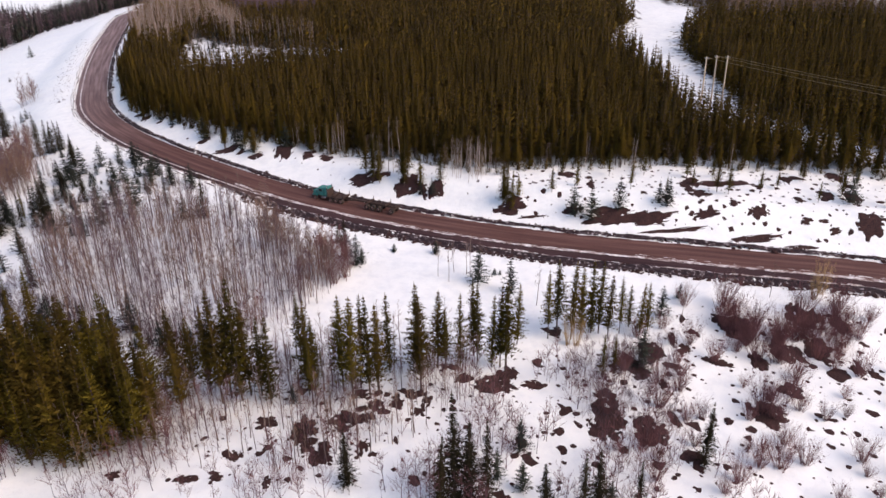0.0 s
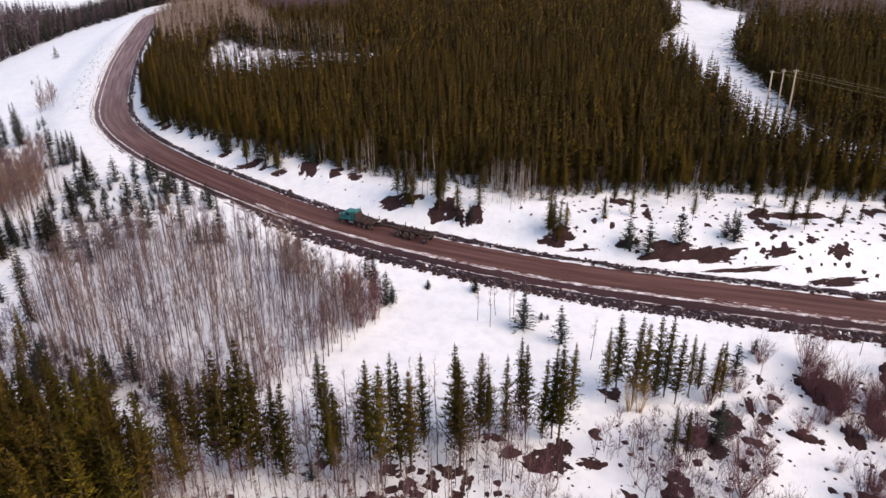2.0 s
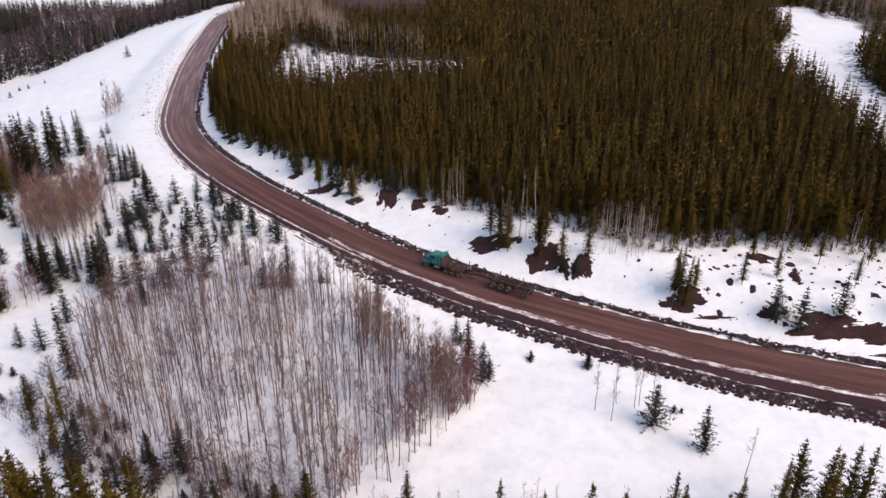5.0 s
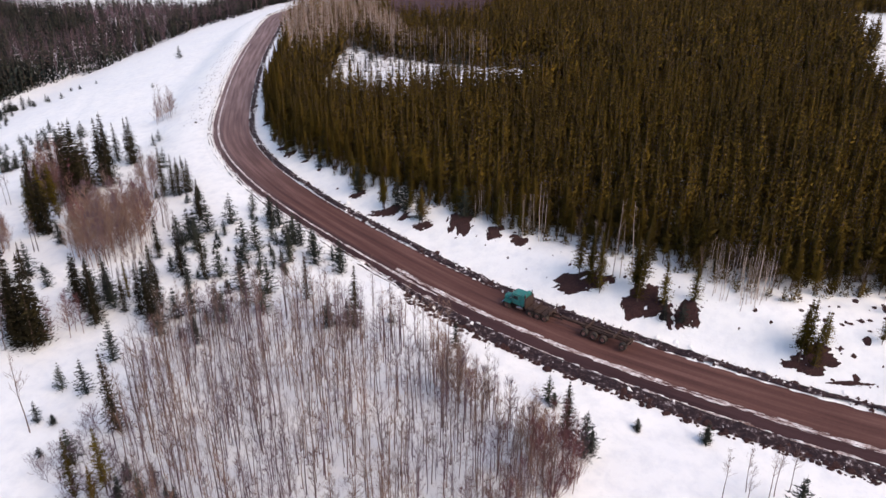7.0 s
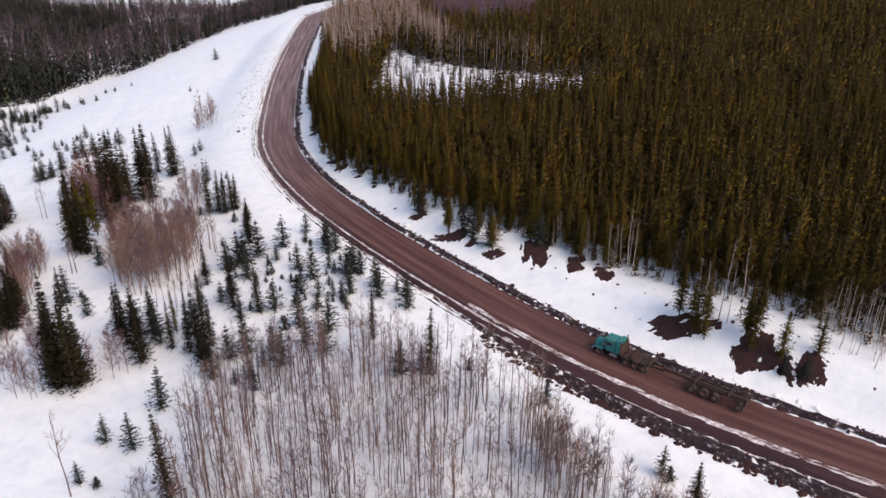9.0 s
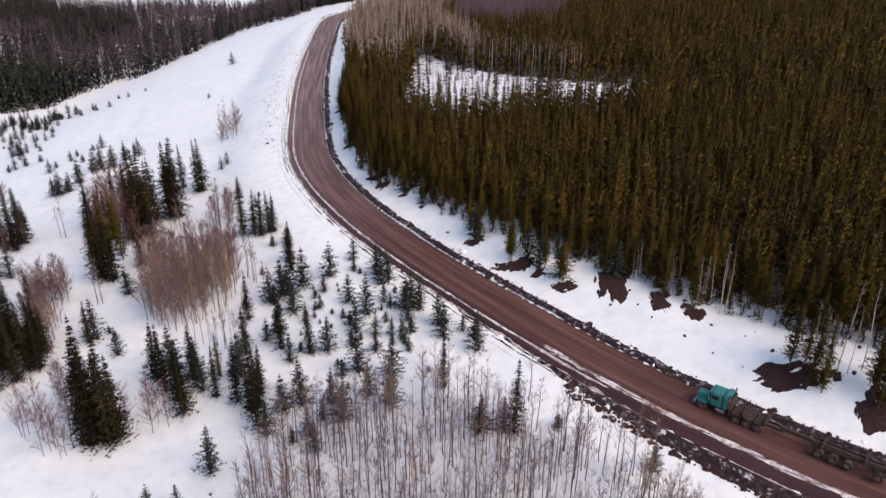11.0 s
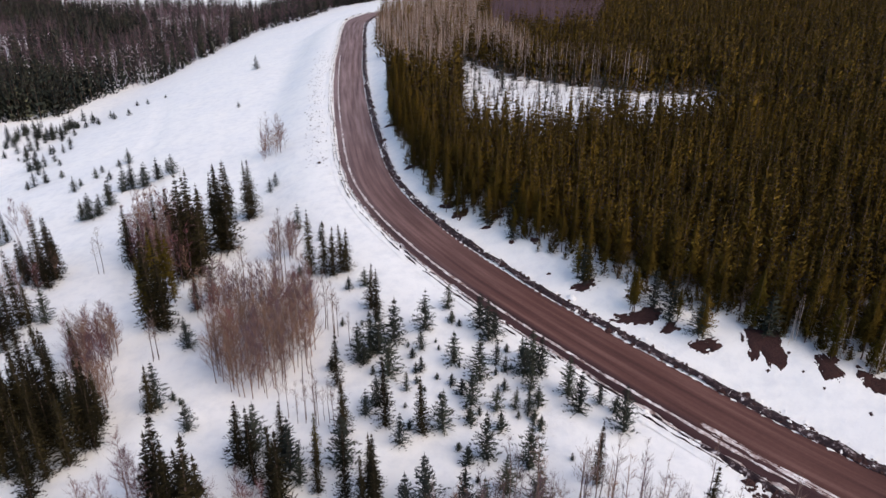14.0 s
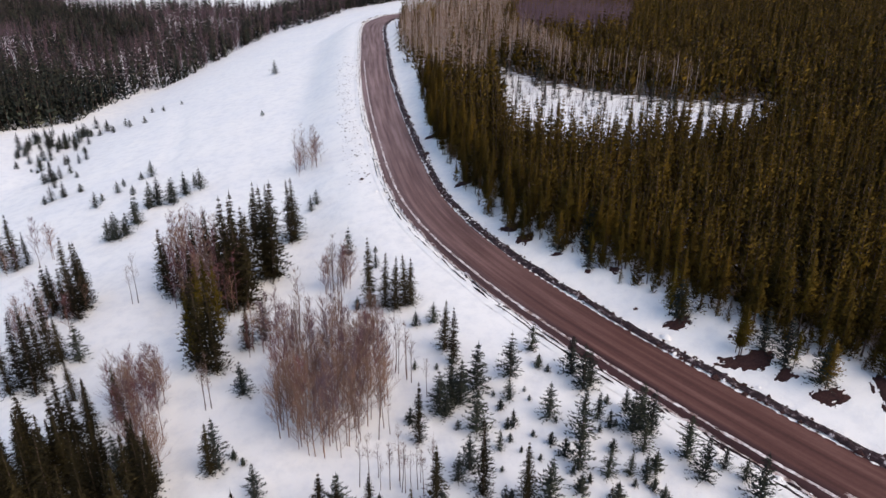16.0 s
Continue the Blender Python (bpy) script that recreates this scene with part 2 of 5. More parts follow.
# ---- mesh helpers ----
def mesh_of(name, verts, faces, mat, smooth=False, outward=None):
    """A mesh from arrays of corners and equal-sided faces (all triangles or all quads)."""
    v, f = np.asarray(verts, np.float32), np.asarray(faces, np.int32)
    me = bpy.data.meshes.new(name)
    me.vertices.add(len(v))
    me.vertices.foreach_set("co", v.ravel())
    k = f.shape[1]
    me.loops.add(f.size)
    me.loops.foreach_set("vertex_index", f.ravel())
    me.polygons.add(len(f))
    me.polygons.foreach_set("loop_start", np.arange(0, f.size, k, dtype=np.int32))
    if smooth:
        me.polygons.foreach_set("use_smooth", np.ones(len(f), bool))
    me.materials.append(mat)
    me.update(calc_edges=True)
    if outward is not None:
        me.attributes.new("outward", "FLOAT_VECTOR", "POINT").data.foreach_set("vector", np.asarray(outward, np.float32).ravel())
    return me


def part_of(name, me, parent, label=""):
    ob = new(name, me)
    ob.parent = parent
    return tagged(ob, label) if label else ob


def grid_faces(rows, cols):
    i = np.arange(rows - 1)[:, None] * cols + np.arange(cols - 1)[None]
    i = i.ravel()
    return np.stack([i, i + 1, i + cols + 1, i + cols], 1)


def tube(points, radii, sides):
    """A bent, tapering stick as triangles."""
    p, r = np.asarray(points, float), np.asarray(radii, float)
    a = np.arange(sides) * 2 * np.pi / sides
    verts = []
    for i in range(len(p)):
        d = p[min(i + 1, len(p) - 1)] - p[max(i - 1, 0)]
        d /= np.linalg.norm(d) + 1e-9
        u = np.cross(d, (0.0, 1.0, 0.2) if abs(d[1]) < 0.8 else (1.0, 0.0, 0.2))
        u /= np.linalg.norm(u)
        w = np.cross(d, u)
        verts.append(p[i] + r[i] * (np.cos(a)[:, None] * u + np.sin(a)[:, None] * w))
    faces = []
    for i in range(len(p) - 1):
        for k in range(sides):
            m = (k + 1) % sides
            q = [i * sides + k, i * sides + m, (i + 1) * sides + m, (i + 1) * sides + k]
            faces += [(q[0], q[1], q[2]), (q[0], q[2], q[3])]
    return np.vstack(verts), np.array(faces)


def spikes(base, tip, width, rng, sides=3):
    """Many thin points from base to tip, three-sided, or one blade each for the finest twigs."""
    base, tip = np.asarray(base, float), np.asarray(tip, float)
    d = tip - base
    d /= np.linalg.norm(d, axis=1)[:, None] + 1e-9
    u = np.cross(d, rng.normal(size=d.shape))
    u /= np.linalg.norm(u, axis=1)[:, None] + 1e-9
    w = np.cross(d, u)
    n = len(base)
    if sides == 1:
        half = np.asarray(width)[:, None] * 1.3 * u
        return np.stack([base - half, base + half, tip], 1).reshape(-1, 3), np.arange(3 * n).reshape(-1, 3)
    ring = [base + np.asarray(width)[:, None] * (math.cos(k * 2.0944) * u + math.sin(k * 2.0944) * w) for k in range(3)]
    v = np.stack(ring + [tip], 1).reshape(-1, 3)
    i = np.arange(n)[:, None] * 4
    f = np.concatenate([i + np.array([[0, 1, 3]]), i + np.array([[1, 2, 3]]), i + np.array([[2, 0, 3]])])
    return v, f


def join(*pieces):
    vs, fs, n = [], [], 0
    for v, f in pieces:
        vs.append(v)
        fs.append(np.asarray(f) + n)
        n += len(v)
    return np.vstack(vs), np.vstack(fs)


# ---- trees: shapes ----
def conifer_shape(seed, h, r, bare, whorls, arms, clumps, size, lift=0.0, ragged=0.25, power=0.85, full=True, rise=0.5, slim=0.2):
    """Trunk and needle clumps of a conifer that stands at the origin. bare: the part of the trunk with no green."""
    rng = np.random.default_rng(seed)
    lean = rng.normal(0, 0.012 * h, 2)
    zs = np.array([-0.25, 0.25 * h, 0.6 * h, h])
    trunk = tube([(lean[0] * (z / h) ** 2, lean[1] * (z / h) ** 2, z) for z in zs], [0.0095 * h, 0.008 * h, 0.0055 * h, 0.001 * h], 5 if full else 3)
    tri, way = [], []
    for i in range(whorls):
        u = (i + rng.uniform(-0.3, 0.3)) / whorls
        z = h * (bare + (1 - bare) * max(u, 0))
        reach = r * (1 - max(u, 0)) ** power * (0.55 + 0.45 * min(1, 5 * max(u, 0) + 0.35)) + 0.03 * r
        turn = rng.uniform(0, 6.28)
        for k in range(arms):
            az = turn + k * 6.283 / arms + rng.uniform(-0.35, 0.35)
            ln = reach * rng.uniform(1 - 2 * ragged, 1 + ragged)
            out = np.array([math.cos(az), math.sin(az), 0])
            side = np.array([-out[1], out[0], 0])
            for c in range(clumps):
                s = (c + rng.uniform(0.2, 1.0)) / clumps
                p = out * ln * s + np.array([lean[0], lean[1], 0]) * (z / h) ** 2
                p[2] = z + ln * (lift * s - 0.28 * s * s) + rng.normal(0, 0.02 * h / 10)
                sz = size * rng.uniform(0.6, 1.25) * (1.0 - 0.35 * s) * (0.28 + 0.72 * min(1, (ln / r) * 1.7))
                dirn = out * rng.uniform(0.35, 1) + side * rng.uniform(-0.7, 0.7) + np.array([0, 0, rng.uniform(rise - 0.35, rise + 0.45)])
                dirn /= np.linalg.norm(dirn)
                wv = np.cross(dirn, rng.normal(size=3))
                wv /= np.linalg.norm(wv)
                up = np.cross(wv, dirn)
                face = out * (0.35 + 0.5 * s) + np.array([0, 0, 0.62]) + rng.normal(0, 0.10, 3)
                face /= np.linalg.norm(face)
                way += [face] * (6 if full else 3)
                p = p - dirn * sz * 0.35
                tri.append([p - wv * sz * slim, p + wv * sz * slim, p + dirn * sz])
                if not full:
                    continue
                q = p + side * sz * rng.uniform(-0.35, 0.35)
                tri.append([q - up * sz * slim, q + up * sz * slim, q + (dirn + 0.4 * side * rng.uniform(-1, 1)) * sz * 0.9])
    top = np.array([lean[0], lean[1], h])
    tri.append([top + (0.06, 0, -0.35), top + (-0.06, 0.04, -0.35), top + (0, 0, 0.25)])
    way += [np.array((0, 0, 1.0))] * 3
    v = np.array(tri).reshape(-1, 3)
    return trunk, (v, np.arange(len(v)).reshape(-1, 3), np.array(way))


def bare_shape(seed, h, spread, arms, twigs, girth=0.011, start=0.35, lean=0.03, sides=5, twig=0.0014):
    """Trunk, then limbs and twigs, of a leafless broadleaf tree."""
    rng = np.random.default_rng(seed)
    n = 5
    zs = np.linspace(-0.2, h, n)
    bend = np.cumsum(rng.normal(0, lean * h / n, (n, 2)), 0)
    pts = np.c_[bend - bend[0], zs]
    trunk = tube(pts, girth * h * np.array([1, 0.85, 0.62, 0.38, 0.08]), sides)

    def on(u):
        return np.stack([np.interp(u * h, zs, pts[:, k]) for k in range(3)], -1)
    u = rng.uniform(start, 0.97, arms)
    az = rng.uniform(0, 6.28, arms)
    ln = spread * (1.15 - u) * rng.uniform(0.6, 1.3, arms)
    b0 = on(u)
    b1 = b0 + np.stack([np.cos(az) * ln, np.sin(az) * ln, ln * rng.uniform(0.7, 1.6, arms)], 1)
    limbs = spikes(b0, b1, 0.0035 * h * (1.2 - u), rng)
    k = rng.integers(0, arms, twigs)
    s = rng.uniform(0.2, 1.0, twigs)[:, None]
    t0 = b0[k] * (1 - s) + b1[k] * s
    t1 = t0 + rng.normal(0, 0.16 * spread, (twigs, 3)) + np.array([0, 0, 0.25 * spread]) + 0.25 * (b1[k] - b0[k])
    return trunk, join(limbs, spikes(t0, t1, np.full(twigs, twig * h), rng, 1))


def shrub_shape(seed, h, spread, stems, twigs):
    rng = np.random.default_rng(seed)
    az, r0 = rng.uniform(0, 6.28, stems), rng.uniform(0, 0.3, stems) * spread
    b0 = np.stack([np.cos(az) * r0, np.sin(az) * r0, np.full(stems, -0.1)], 1)
    out = rng.uniform(0.2, 1.0, stems) * spread
    hh = h * rng.uniform(0.55, 1.0, stems)
    b1 = b0 + np.stack([np.cos(az) * out, np.sin(az) * out, hh], 1)
    main = spikes(b0, b1, 0.007 * h * rng.uniform(0.6, 1.2, stems), rng)
    k, s = rng.integers(0, stems, twigs), rng.uniform(0.25, 0.95, twigs)[:, None]
    t0 = b0[k] * (1 - s) + b1[k] * s
    t1 = t0 + rng.normal(0, 0.12 * h, (twigs, 3)) + np.array([0, 0, 0.16 * h]) + 0.12 * (b1[k] - b0[k])
    return join(main, spikes(t0, t1, np.full(twigs, 0.0026 * h), rng, 1))


# ---- trees: things ----
def prototype(name, label, category, parts):
    """A thing to copy from: an empty at its foot with one mesh a part."""
    top = tagged(new(name), label, category)
    for pname, (v, f, *way), mat in parts:
        part_of(pname, mesh_of(pname, v, f, mat, False, *way), top)
    return top


def height_at(x, y):
    return float(land(np.array([x]), np.array([y]))[0])


def plant(proto, x, y, scale, wide=1.0, group="", sink=0.0, label=""):
    rng = plant.rng
    m = (Matrix.Translation((x, y, height_at(x, y) - sink)) @ Matrix.Rotation(rng.uniform(0, 6.28), 4, "Z")
         @ Matrix.Rotation(rng.normal(0, 0.02), 4, "X") @ Matrix.Diagonal((scale * wide, scale * wide, scale, 1)))
    if not proto.get("used"):
        proto["used"] = 1
        proto.matrix_basis = m
        ob = proto
    else:
        ob = copy_thing(proto, Matrix.Identity(4))
        ob.matrix_basis = m
    return tagged(ob, label, "", group)


plant.rng = np.random.default_rng(11)


def inside(poly, x, y):
    res = np.zeros(np.shape(x), bool)
    p = np.array(poly, float)
    for (x0, y0), (x1, y1) in zip(p, np.roll(p, -1, 0)):
        c = ((y0 > y) != (y1 > y)) & (x < (x1 - x0) * (y - y0) / (y1 - y0 + 1e-12) + x0)
        res ^= c
    return res


def scatter(poly, spacing, seed, jitter=0.42):
    p = np.array(poly, float)
    lo, hi = p.min(0), p.max(0)
    xs, ys = np.meshgrid(np.arange(lo[0], hi[0], spacing), np.arange(lo[1], hi[1], spacing * 0.87))
    rng = np.random.default_rng(seed)
    xs = xs + (np.arange(xs.shape[0]) % 2)[:, None] * spacing / 2
    x, y = (xs + rng.uniform(-jitter, jitter, xs.shape) * spacing).ravel(), (ys + rng.uniform(-jitter, jitter, ys.shape) * spacing).ravel()
    k = inside(poly, x, y)
    return x[k], y[k]


def mass(name, label, category, shapes, x, y, s, mats, seed, wide=(0.85, 1.15)):
    """Many far trees in one object: trunks and crowns each one mesh."""
    rng = np.random.default_rng(seed)
    z, kind = land(x, y), rng.integers(0, len(shapes), len(x))
    turn, w = rng.uniform(0, 6.28, len(x)), rng.uniform(*wide, len(x))
    own = rng.random(len(x))
    top = tagged(new(name), label, category, "", "stuff")
    for part_index, pname in enumerate(("trunk", "crown")):
        vs, fs, ws, ts, n = [], [], [], [], 0
        for k, shape in enumerate(shapes):
            v, f, *way = shape[part_index]
            i = np.nonzero(kind == k)[0]
            c, sn = np.cos(turn[i])[:, None], np.sin(turn[i])[:, None]
            a = np.empty((len(i), len(v), 3), np.float32)
            a[:, :, 0] = x[i, None] + (v[None, :, 0] * c - v[None, :, 1] * sn) * (s[i] * w[i])[:, None]
            a[:, :, 1] = y[i, None] + (v[None, :, 0] * sn + v[None, :, 1] * c) * (s[i] * w[i])[:, None]
            a[:, :, 2] = z[i, None] + v[None, :, 2] * s[i, None]
            vs.append(a.reshape(-1, 3))
            fs.append((np.arange(len(i))[:, None, None] * len(v) + f[None] + n).reshape(-1, 3))
            n += len(i) * len(v)
            ts.append(np.repeat(own[i], len(v)))
            if way:
                q = way[0]
                ws.append(np.stack([q[None, :, 0] * c - q[None, :, 1] * sn, q[None, :, 0] * sn + q[None, :, 1] * c, np.repeat(q[None, :, 2], len(i), 0)], 2).reshape(-1, 3))
        me = mesh_of(pname, np.vstack(vs), np.vstack(fs), mats[part_index], False, np.vstack(ws) if ws else None)
        me.attributes.new("tone", "FLOAT", "POINT").data.foreach_set("value", np.concatenate(ts).astype(np.float32))
        tagged(part_of(pname, me, top), kind="stuff")
    return top


# ---- ground: one sheet of snow to the horizon ----
def spaced(lo, hi, step, reach):
    inner = np.arange(lo, hi + step, step)
    grow = step * 1.22 ** np.arange(1, 60)
    out = np.cumsum(grow)
    out = out[out < reach]
    return np.concatenate([lo - out[::-1], inner, hi + out])


gx, gy = spaced(-215, 95, 1.0, 3000), spaced(60, 330, 1.0, 3000)
GX, GY = np.meshgrid(gx, gy)
GD = road_offset(GX, GY)
GZ = land(GX, GY, GD)
rough = np.random.default_rng(5).normal(0, 0.035, GX.shape) * ease(6, 9, np.abs(GD))
GZ = GZ + rough - 0.35 * (1 - ease(3.6, 4.6, np.abs(GD - 0.2)))
TRAIL = smooth_line([(-104, 128), (-114, 147), (-119, 156), (-129.5, 173.5), (-137, 186), (-147.5, 198), (-160, 224), (-179, 247.5), (-194, 278), (-222, 322)], 3.0)
away = np.full(GX.shape, 99.0)
close = (GX < -95) & (GX > -235) & (GY > 120) & (GY < 335)
for (ax, ay), (bx, by) in zip(TRAIL[:-1], TRAIL[1:]):
    k = np.clip(((GX[close] - ax) * (bx - ax) + (GY[close] - ay) * (by - ay)) / ((bx - ax) ** 2 + (by - ay) ** 2), 0, 1)
    away[close] = np.minimum(away[close], np.hypot(GX[close] - ax - k * (bx - ax), GY[close] - ay - k * (by - ay)))
GZ = GZ - 0.22 * (1 - ease(1.6, 3.4, away)) - 0.16 * np.exp(-((away - 1.1) / 0.55) ** 2)
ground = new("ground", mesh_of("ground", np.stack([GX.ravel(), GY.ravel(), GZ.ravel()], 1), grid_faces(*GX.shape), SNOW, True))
tagged(ground, "deep uneven spring snow over rolling ground", "snow", "", "structure")

# ---- the road ----
STEP = 0.8
line = smooth_line(ROAD, STEP)
tangent = np.gradient(line, axis=0)
tangent /= np.linalg.norm(tangent, axis=1)[:, None]
normal = np.stack([tangent[:, 1], -tangent[:, 0]], 1)
along = np.concatenate([[0], np.cumsum(np.linalg.norm(np.diff(line, axis=0), axis=1))])


def strip(name, across, height, mat, label, category, kind="structure", shift=None, start=-9, end=9999):
    """A ribbon along the road: across, the offsets; height(along, across), above the road's level."""
    off = np.asarray(across)[None] + (np.zeros(len(line)) if shift is None else shift)[:, None]
    X, Y = line[:, :1] + normal[:, :1] * off, line[:, 1:] + normal[:, 1:] * off
    A = np.repeat(along[:, None], len(across), 1)
    Z = road_height(Y) + height(A, off)
    rows = (along >= start) & (along <= end)
    X, Y, Z, A, off = X[rows], Y[rows], Z[rows], A[rows], off[rows]
    me = mesh_of(name, np.stack([X.ravel(), Y.ravel(), Z.ravel()], 1), grid_faces(*X.shape)[:, ::-1], mat, True)
    uv = me.uv_layers.new(name="UVMap")
    idx = np.empty(len(me.loops), np.int32)
    me.loops.foreach_get("vertex_index", idx)
    uv.data.foreach_set("uv", np.stack([off.ravel(), A.ravel()], 1)[idx].astype(np.float32).ravel())
    return tagged(new(name, me), label, category, "", kind)


def wobble(a, seed, wave):
    rng = np.random.default_rng(seed)
    k = np.arange(0, a.max() + 2 * wave, wave)
    return np.interp(a, k, rng.normal(0, 1, len(k)))


def road_surface(a, o):
    ruts = -0.035 * (np.exp(-((o - 0.6) / 0.35) ** 2) + np.exp(-((o - 2.6) / 0.35) ** 2) + np.exp(-((o + 1.6) / 0.4) ** 2))
    crown = 0.10 - 0.009 * o * o
    edge = -0.5 * ease(4.5, 5.0, np.abs(o - 0.2))
    return ruts + crown + edge + 0.012 * np.sin(a * 0.9 + o * 3)


road = strip("road", np.linspace(-4.8, 5.2, 41), road_surface, DIRT, "muddy brown dirt road with wheel ruts curving through snow", "road")


def ridge(lo, hi, top, seed, gap=-9.0, bulk=None):
    rng = np.random.default_rng(seed)
    mid, half = (lo + hi) / 2, (hi - lo) / 2

    def f(a, o):
        wide = half if bulk is None else half * bulk[:, None]
        shape = 1 - ((o - (mid if bulk is None else hi - wide)) / wide) ** 2
        lump = 0.6 + 0.35 * wobble(a, seed, 2.3) + rng.normal(0, 0.22, o.shape)
        return 0.05 + top * np.maximum(shape, -1.2) * np.where(lump > gap, np.maximum(lump, 0.05), -1.0)
    return f


big_left = 1 - 0.62 * ease(178, 202, along)
strip("snowbank_left", np.linspace(-6.9, -4.5, 15), ridge(-6.9, -4.5, 0.5, 21, -9.0, big_left), RUBBLE, "dark dirty snow and gravel ploughed up beside the road", "snowbank", shift=0.25 * wobble(along, 8, 7), end=204)
strip("verge_left", np.linspace(-6.6, -4.6, 13), ridge(-6.6, -4.6, 0.22, 28), SNOW, "low ridge of ploughed snow along the road", "snowbank", shift=0.15 * wobble(along, 18, 9), start=200)
# two raised dark strips stand in for shadow in the roadside ditch ruts
for lo, hi, top, seed in ((-5.05, -4.85, 0.30, 29), (-5.68, -5.53, 0.34, 30)):
    strip("rut", np.linspace(lo, hi, 4), ridge(lo, hi, top, seed, 0.35), RUBBLE, "thin dark broken strip laid as the shade of a roadside rut", "rut", shift=0.15 * wobble(along, 18, 9) + 0.08 * wobble(along, seed, 4), start=200)
strip("snowbank_right", np.linspace(4.8, 6.1, 9), ridge(4.8, 6.1, 0.45, 22), RUBBLE, "low bank of dirty ploughed snow and clods along the road", "snowbank", shift=0.2 * wobble(along, 9, 6))
strip("snow_windrow", np.linspace(-4.75, -4.4, 6), ridge(-4.75, -4.4, 0.18, 24, 0.5), DIRTY_SNOW, "broken strip of ploughed snow at the road edge", "snow", shift=0.2 * wobble(along, 12, 5))


def clods(name, lo, hi, start, end, count, size, mat, label, seed, stretch=1):
    """Loose lumps strewn along the road; stretch: drawn out into low streaks along it."""
    rng = np.random.default_rng(seed)
    base = np.array([(1, 0, 0), (0.3, 0.95, 0.1), (-0.8, 0.6, 0), (-0.8, -0.6, 0.05), (0.3, -0.95, 0), (0.1, 0.1, 0.8)])
    face = np.array([(0, 1, 5), (1, 2, 5), (2, 3, 5), (3, 4, 5), (4, 0, 5)])
    a, o = rng.uniform(start, end, count), lo + (hi - lo) * rng.beta(1.6, 1.6, count)
    X = np.interp(a, along, line[:, 0]) + np.interp(a, along, normal[:, 0]) * o
    Y = np.interp(a, along, line[:, 1]) + np.interp(a, along, normal[:, 1]) * o
    Z = np.maximum(road_height(Y), land(X, Y)) + 0.0
    s = size * rng.lognormal(0, 0.45, count)
    v = base[None] * s[:, None, None] * rng.uniform(0.6, 1.3, (count, 6, 1))
    t = rng.uniform(0, 6.28, count)
    if stretch > 1:
        t = np.arctan2(np.interp(a, along, tangent[:, 1]), np.interp(a, along, tangent[:, 0]))
        v = v * (stretch, 1, 0.9)
        Z = Z + 0.05
    c, sn = np.cos(t)[:, None], np.sin(t)[:, None]
    V = np.stack([X[:, None] + v[:, :, 0] * c - v[:, :, 1] * sn, Y[:, None] + v[:, :, 0] * sn + v[:, :, 1] * c, Z[:, None] + v[:, :, 2]], 2)
    F = (np.arange(count)[:, None, None] * 6 + face[None]).reshape(-1, 3)
    return tagged(new(name, mesh_of(name, V.reshape(-1, 3), F, mat)), label, "clods", "", "stuff")


clods("dirt_clods", -7.6, -4.6, 20, 198, 3400, 0.22, SOIL, "dark frozen dirt clods pushed off the road onto snow", 31)
clods("dirt_clods", -5.7, -4.7, 198, 560, 800, 0.12, SOIL, "dark frozen dirt clods pushed off the road onto snow", 35)
clods("dirt_clods", -12, -6, 300, 430, 420, 0.10, SOIL, "dark clods flung onto the snow beside the road", 36)
clods("dirt_clods", 4.7, 6.4, 20, 560, 4200, 0.19, SOIL, "dark frozen dirt clods along the road edge", 32)
clods("slush", -2.45, -1.55, 20, 205, 1500, 0.075, DIRTY_SNOW, "broken streak of dirty slush between the wheel tracks", 38, 9)
clods("slush", -3.15, -2.75, 195, 420, 1900, 0.065, DIRTY_SNOW, "thin streak of dirty slush along the road", 39, 9)
clods("slush", -1.3, -0.9, 20, 120, 200, 0.06, DIRTY_SNOW, "scraps of dirty slush between the wheel tracks", 40, 9)
clods("snow_lumps", -7.0, -4.6, 20, 560, 2200, 0.16, SNOW, "lumps of ploughed snow beside the road", 33)
clods("snow_lumps", 4.9, 7.0, 20, 560, 2000, 0.2, SNOW, "lumps of ploughed snow beside the road", 34)


# ---- forest beyond the road ----
pine = [prototype("pine_tree", "tall narrow olive-green pine at the forest edge", "tree",
                  [("trunk", t, DARK_BARK), ("crown", c, PINE_LEAF)])
        for t, c in (conifer_shape(100 + i, 12, 2.1, b, 30, 7, 5, 0.70, 0.12, 0.28, 1.05, True, 0.6, 0.17) for i, b in enumerate((0.14, 0.22, 0.1, 0.3)))]
far_pine = [conifer_shape(120 + i, 10, 2.15, 0.04, 17, 7, 2, 1.0, 0.1, 0.22, 1.1, False, 0.7, 0.24) for i in range(5)]
dist_pine = [conifer_shape(130 + i, 10, 2.15, 0.04, 12, 6, 1, 1.6, 0.1, 0.2, 1.1, False, 0.7, 0.26) for i in range(5)]
bare_far = [bare_shape(140 + i, 10, 2.2, 6, 34, 0.009, 0.3, 0.03, 3) for i in range(5)]

FRONT = [(150, 128), (110, 139), (85, 147), (69, 151), (52, 153), (36, 153), (18, 153), (9, 150), (1, 153.5), (-11, 159.5), (-21, 165),
         (-34, 171), (-46, 176.5), (-57, 182.5), (-68, 190.5), (-76, 198), (-84, 204.5), (-92, 213), (-101, 228), (-113, 256), (-131, 308), (-147, 346)]
FOREST = FRONT + [(-158, 380), (-168, 420), (-160, 470), (-130, 520), (0, 560), (180, 560), (210, 330), (190, 140)]
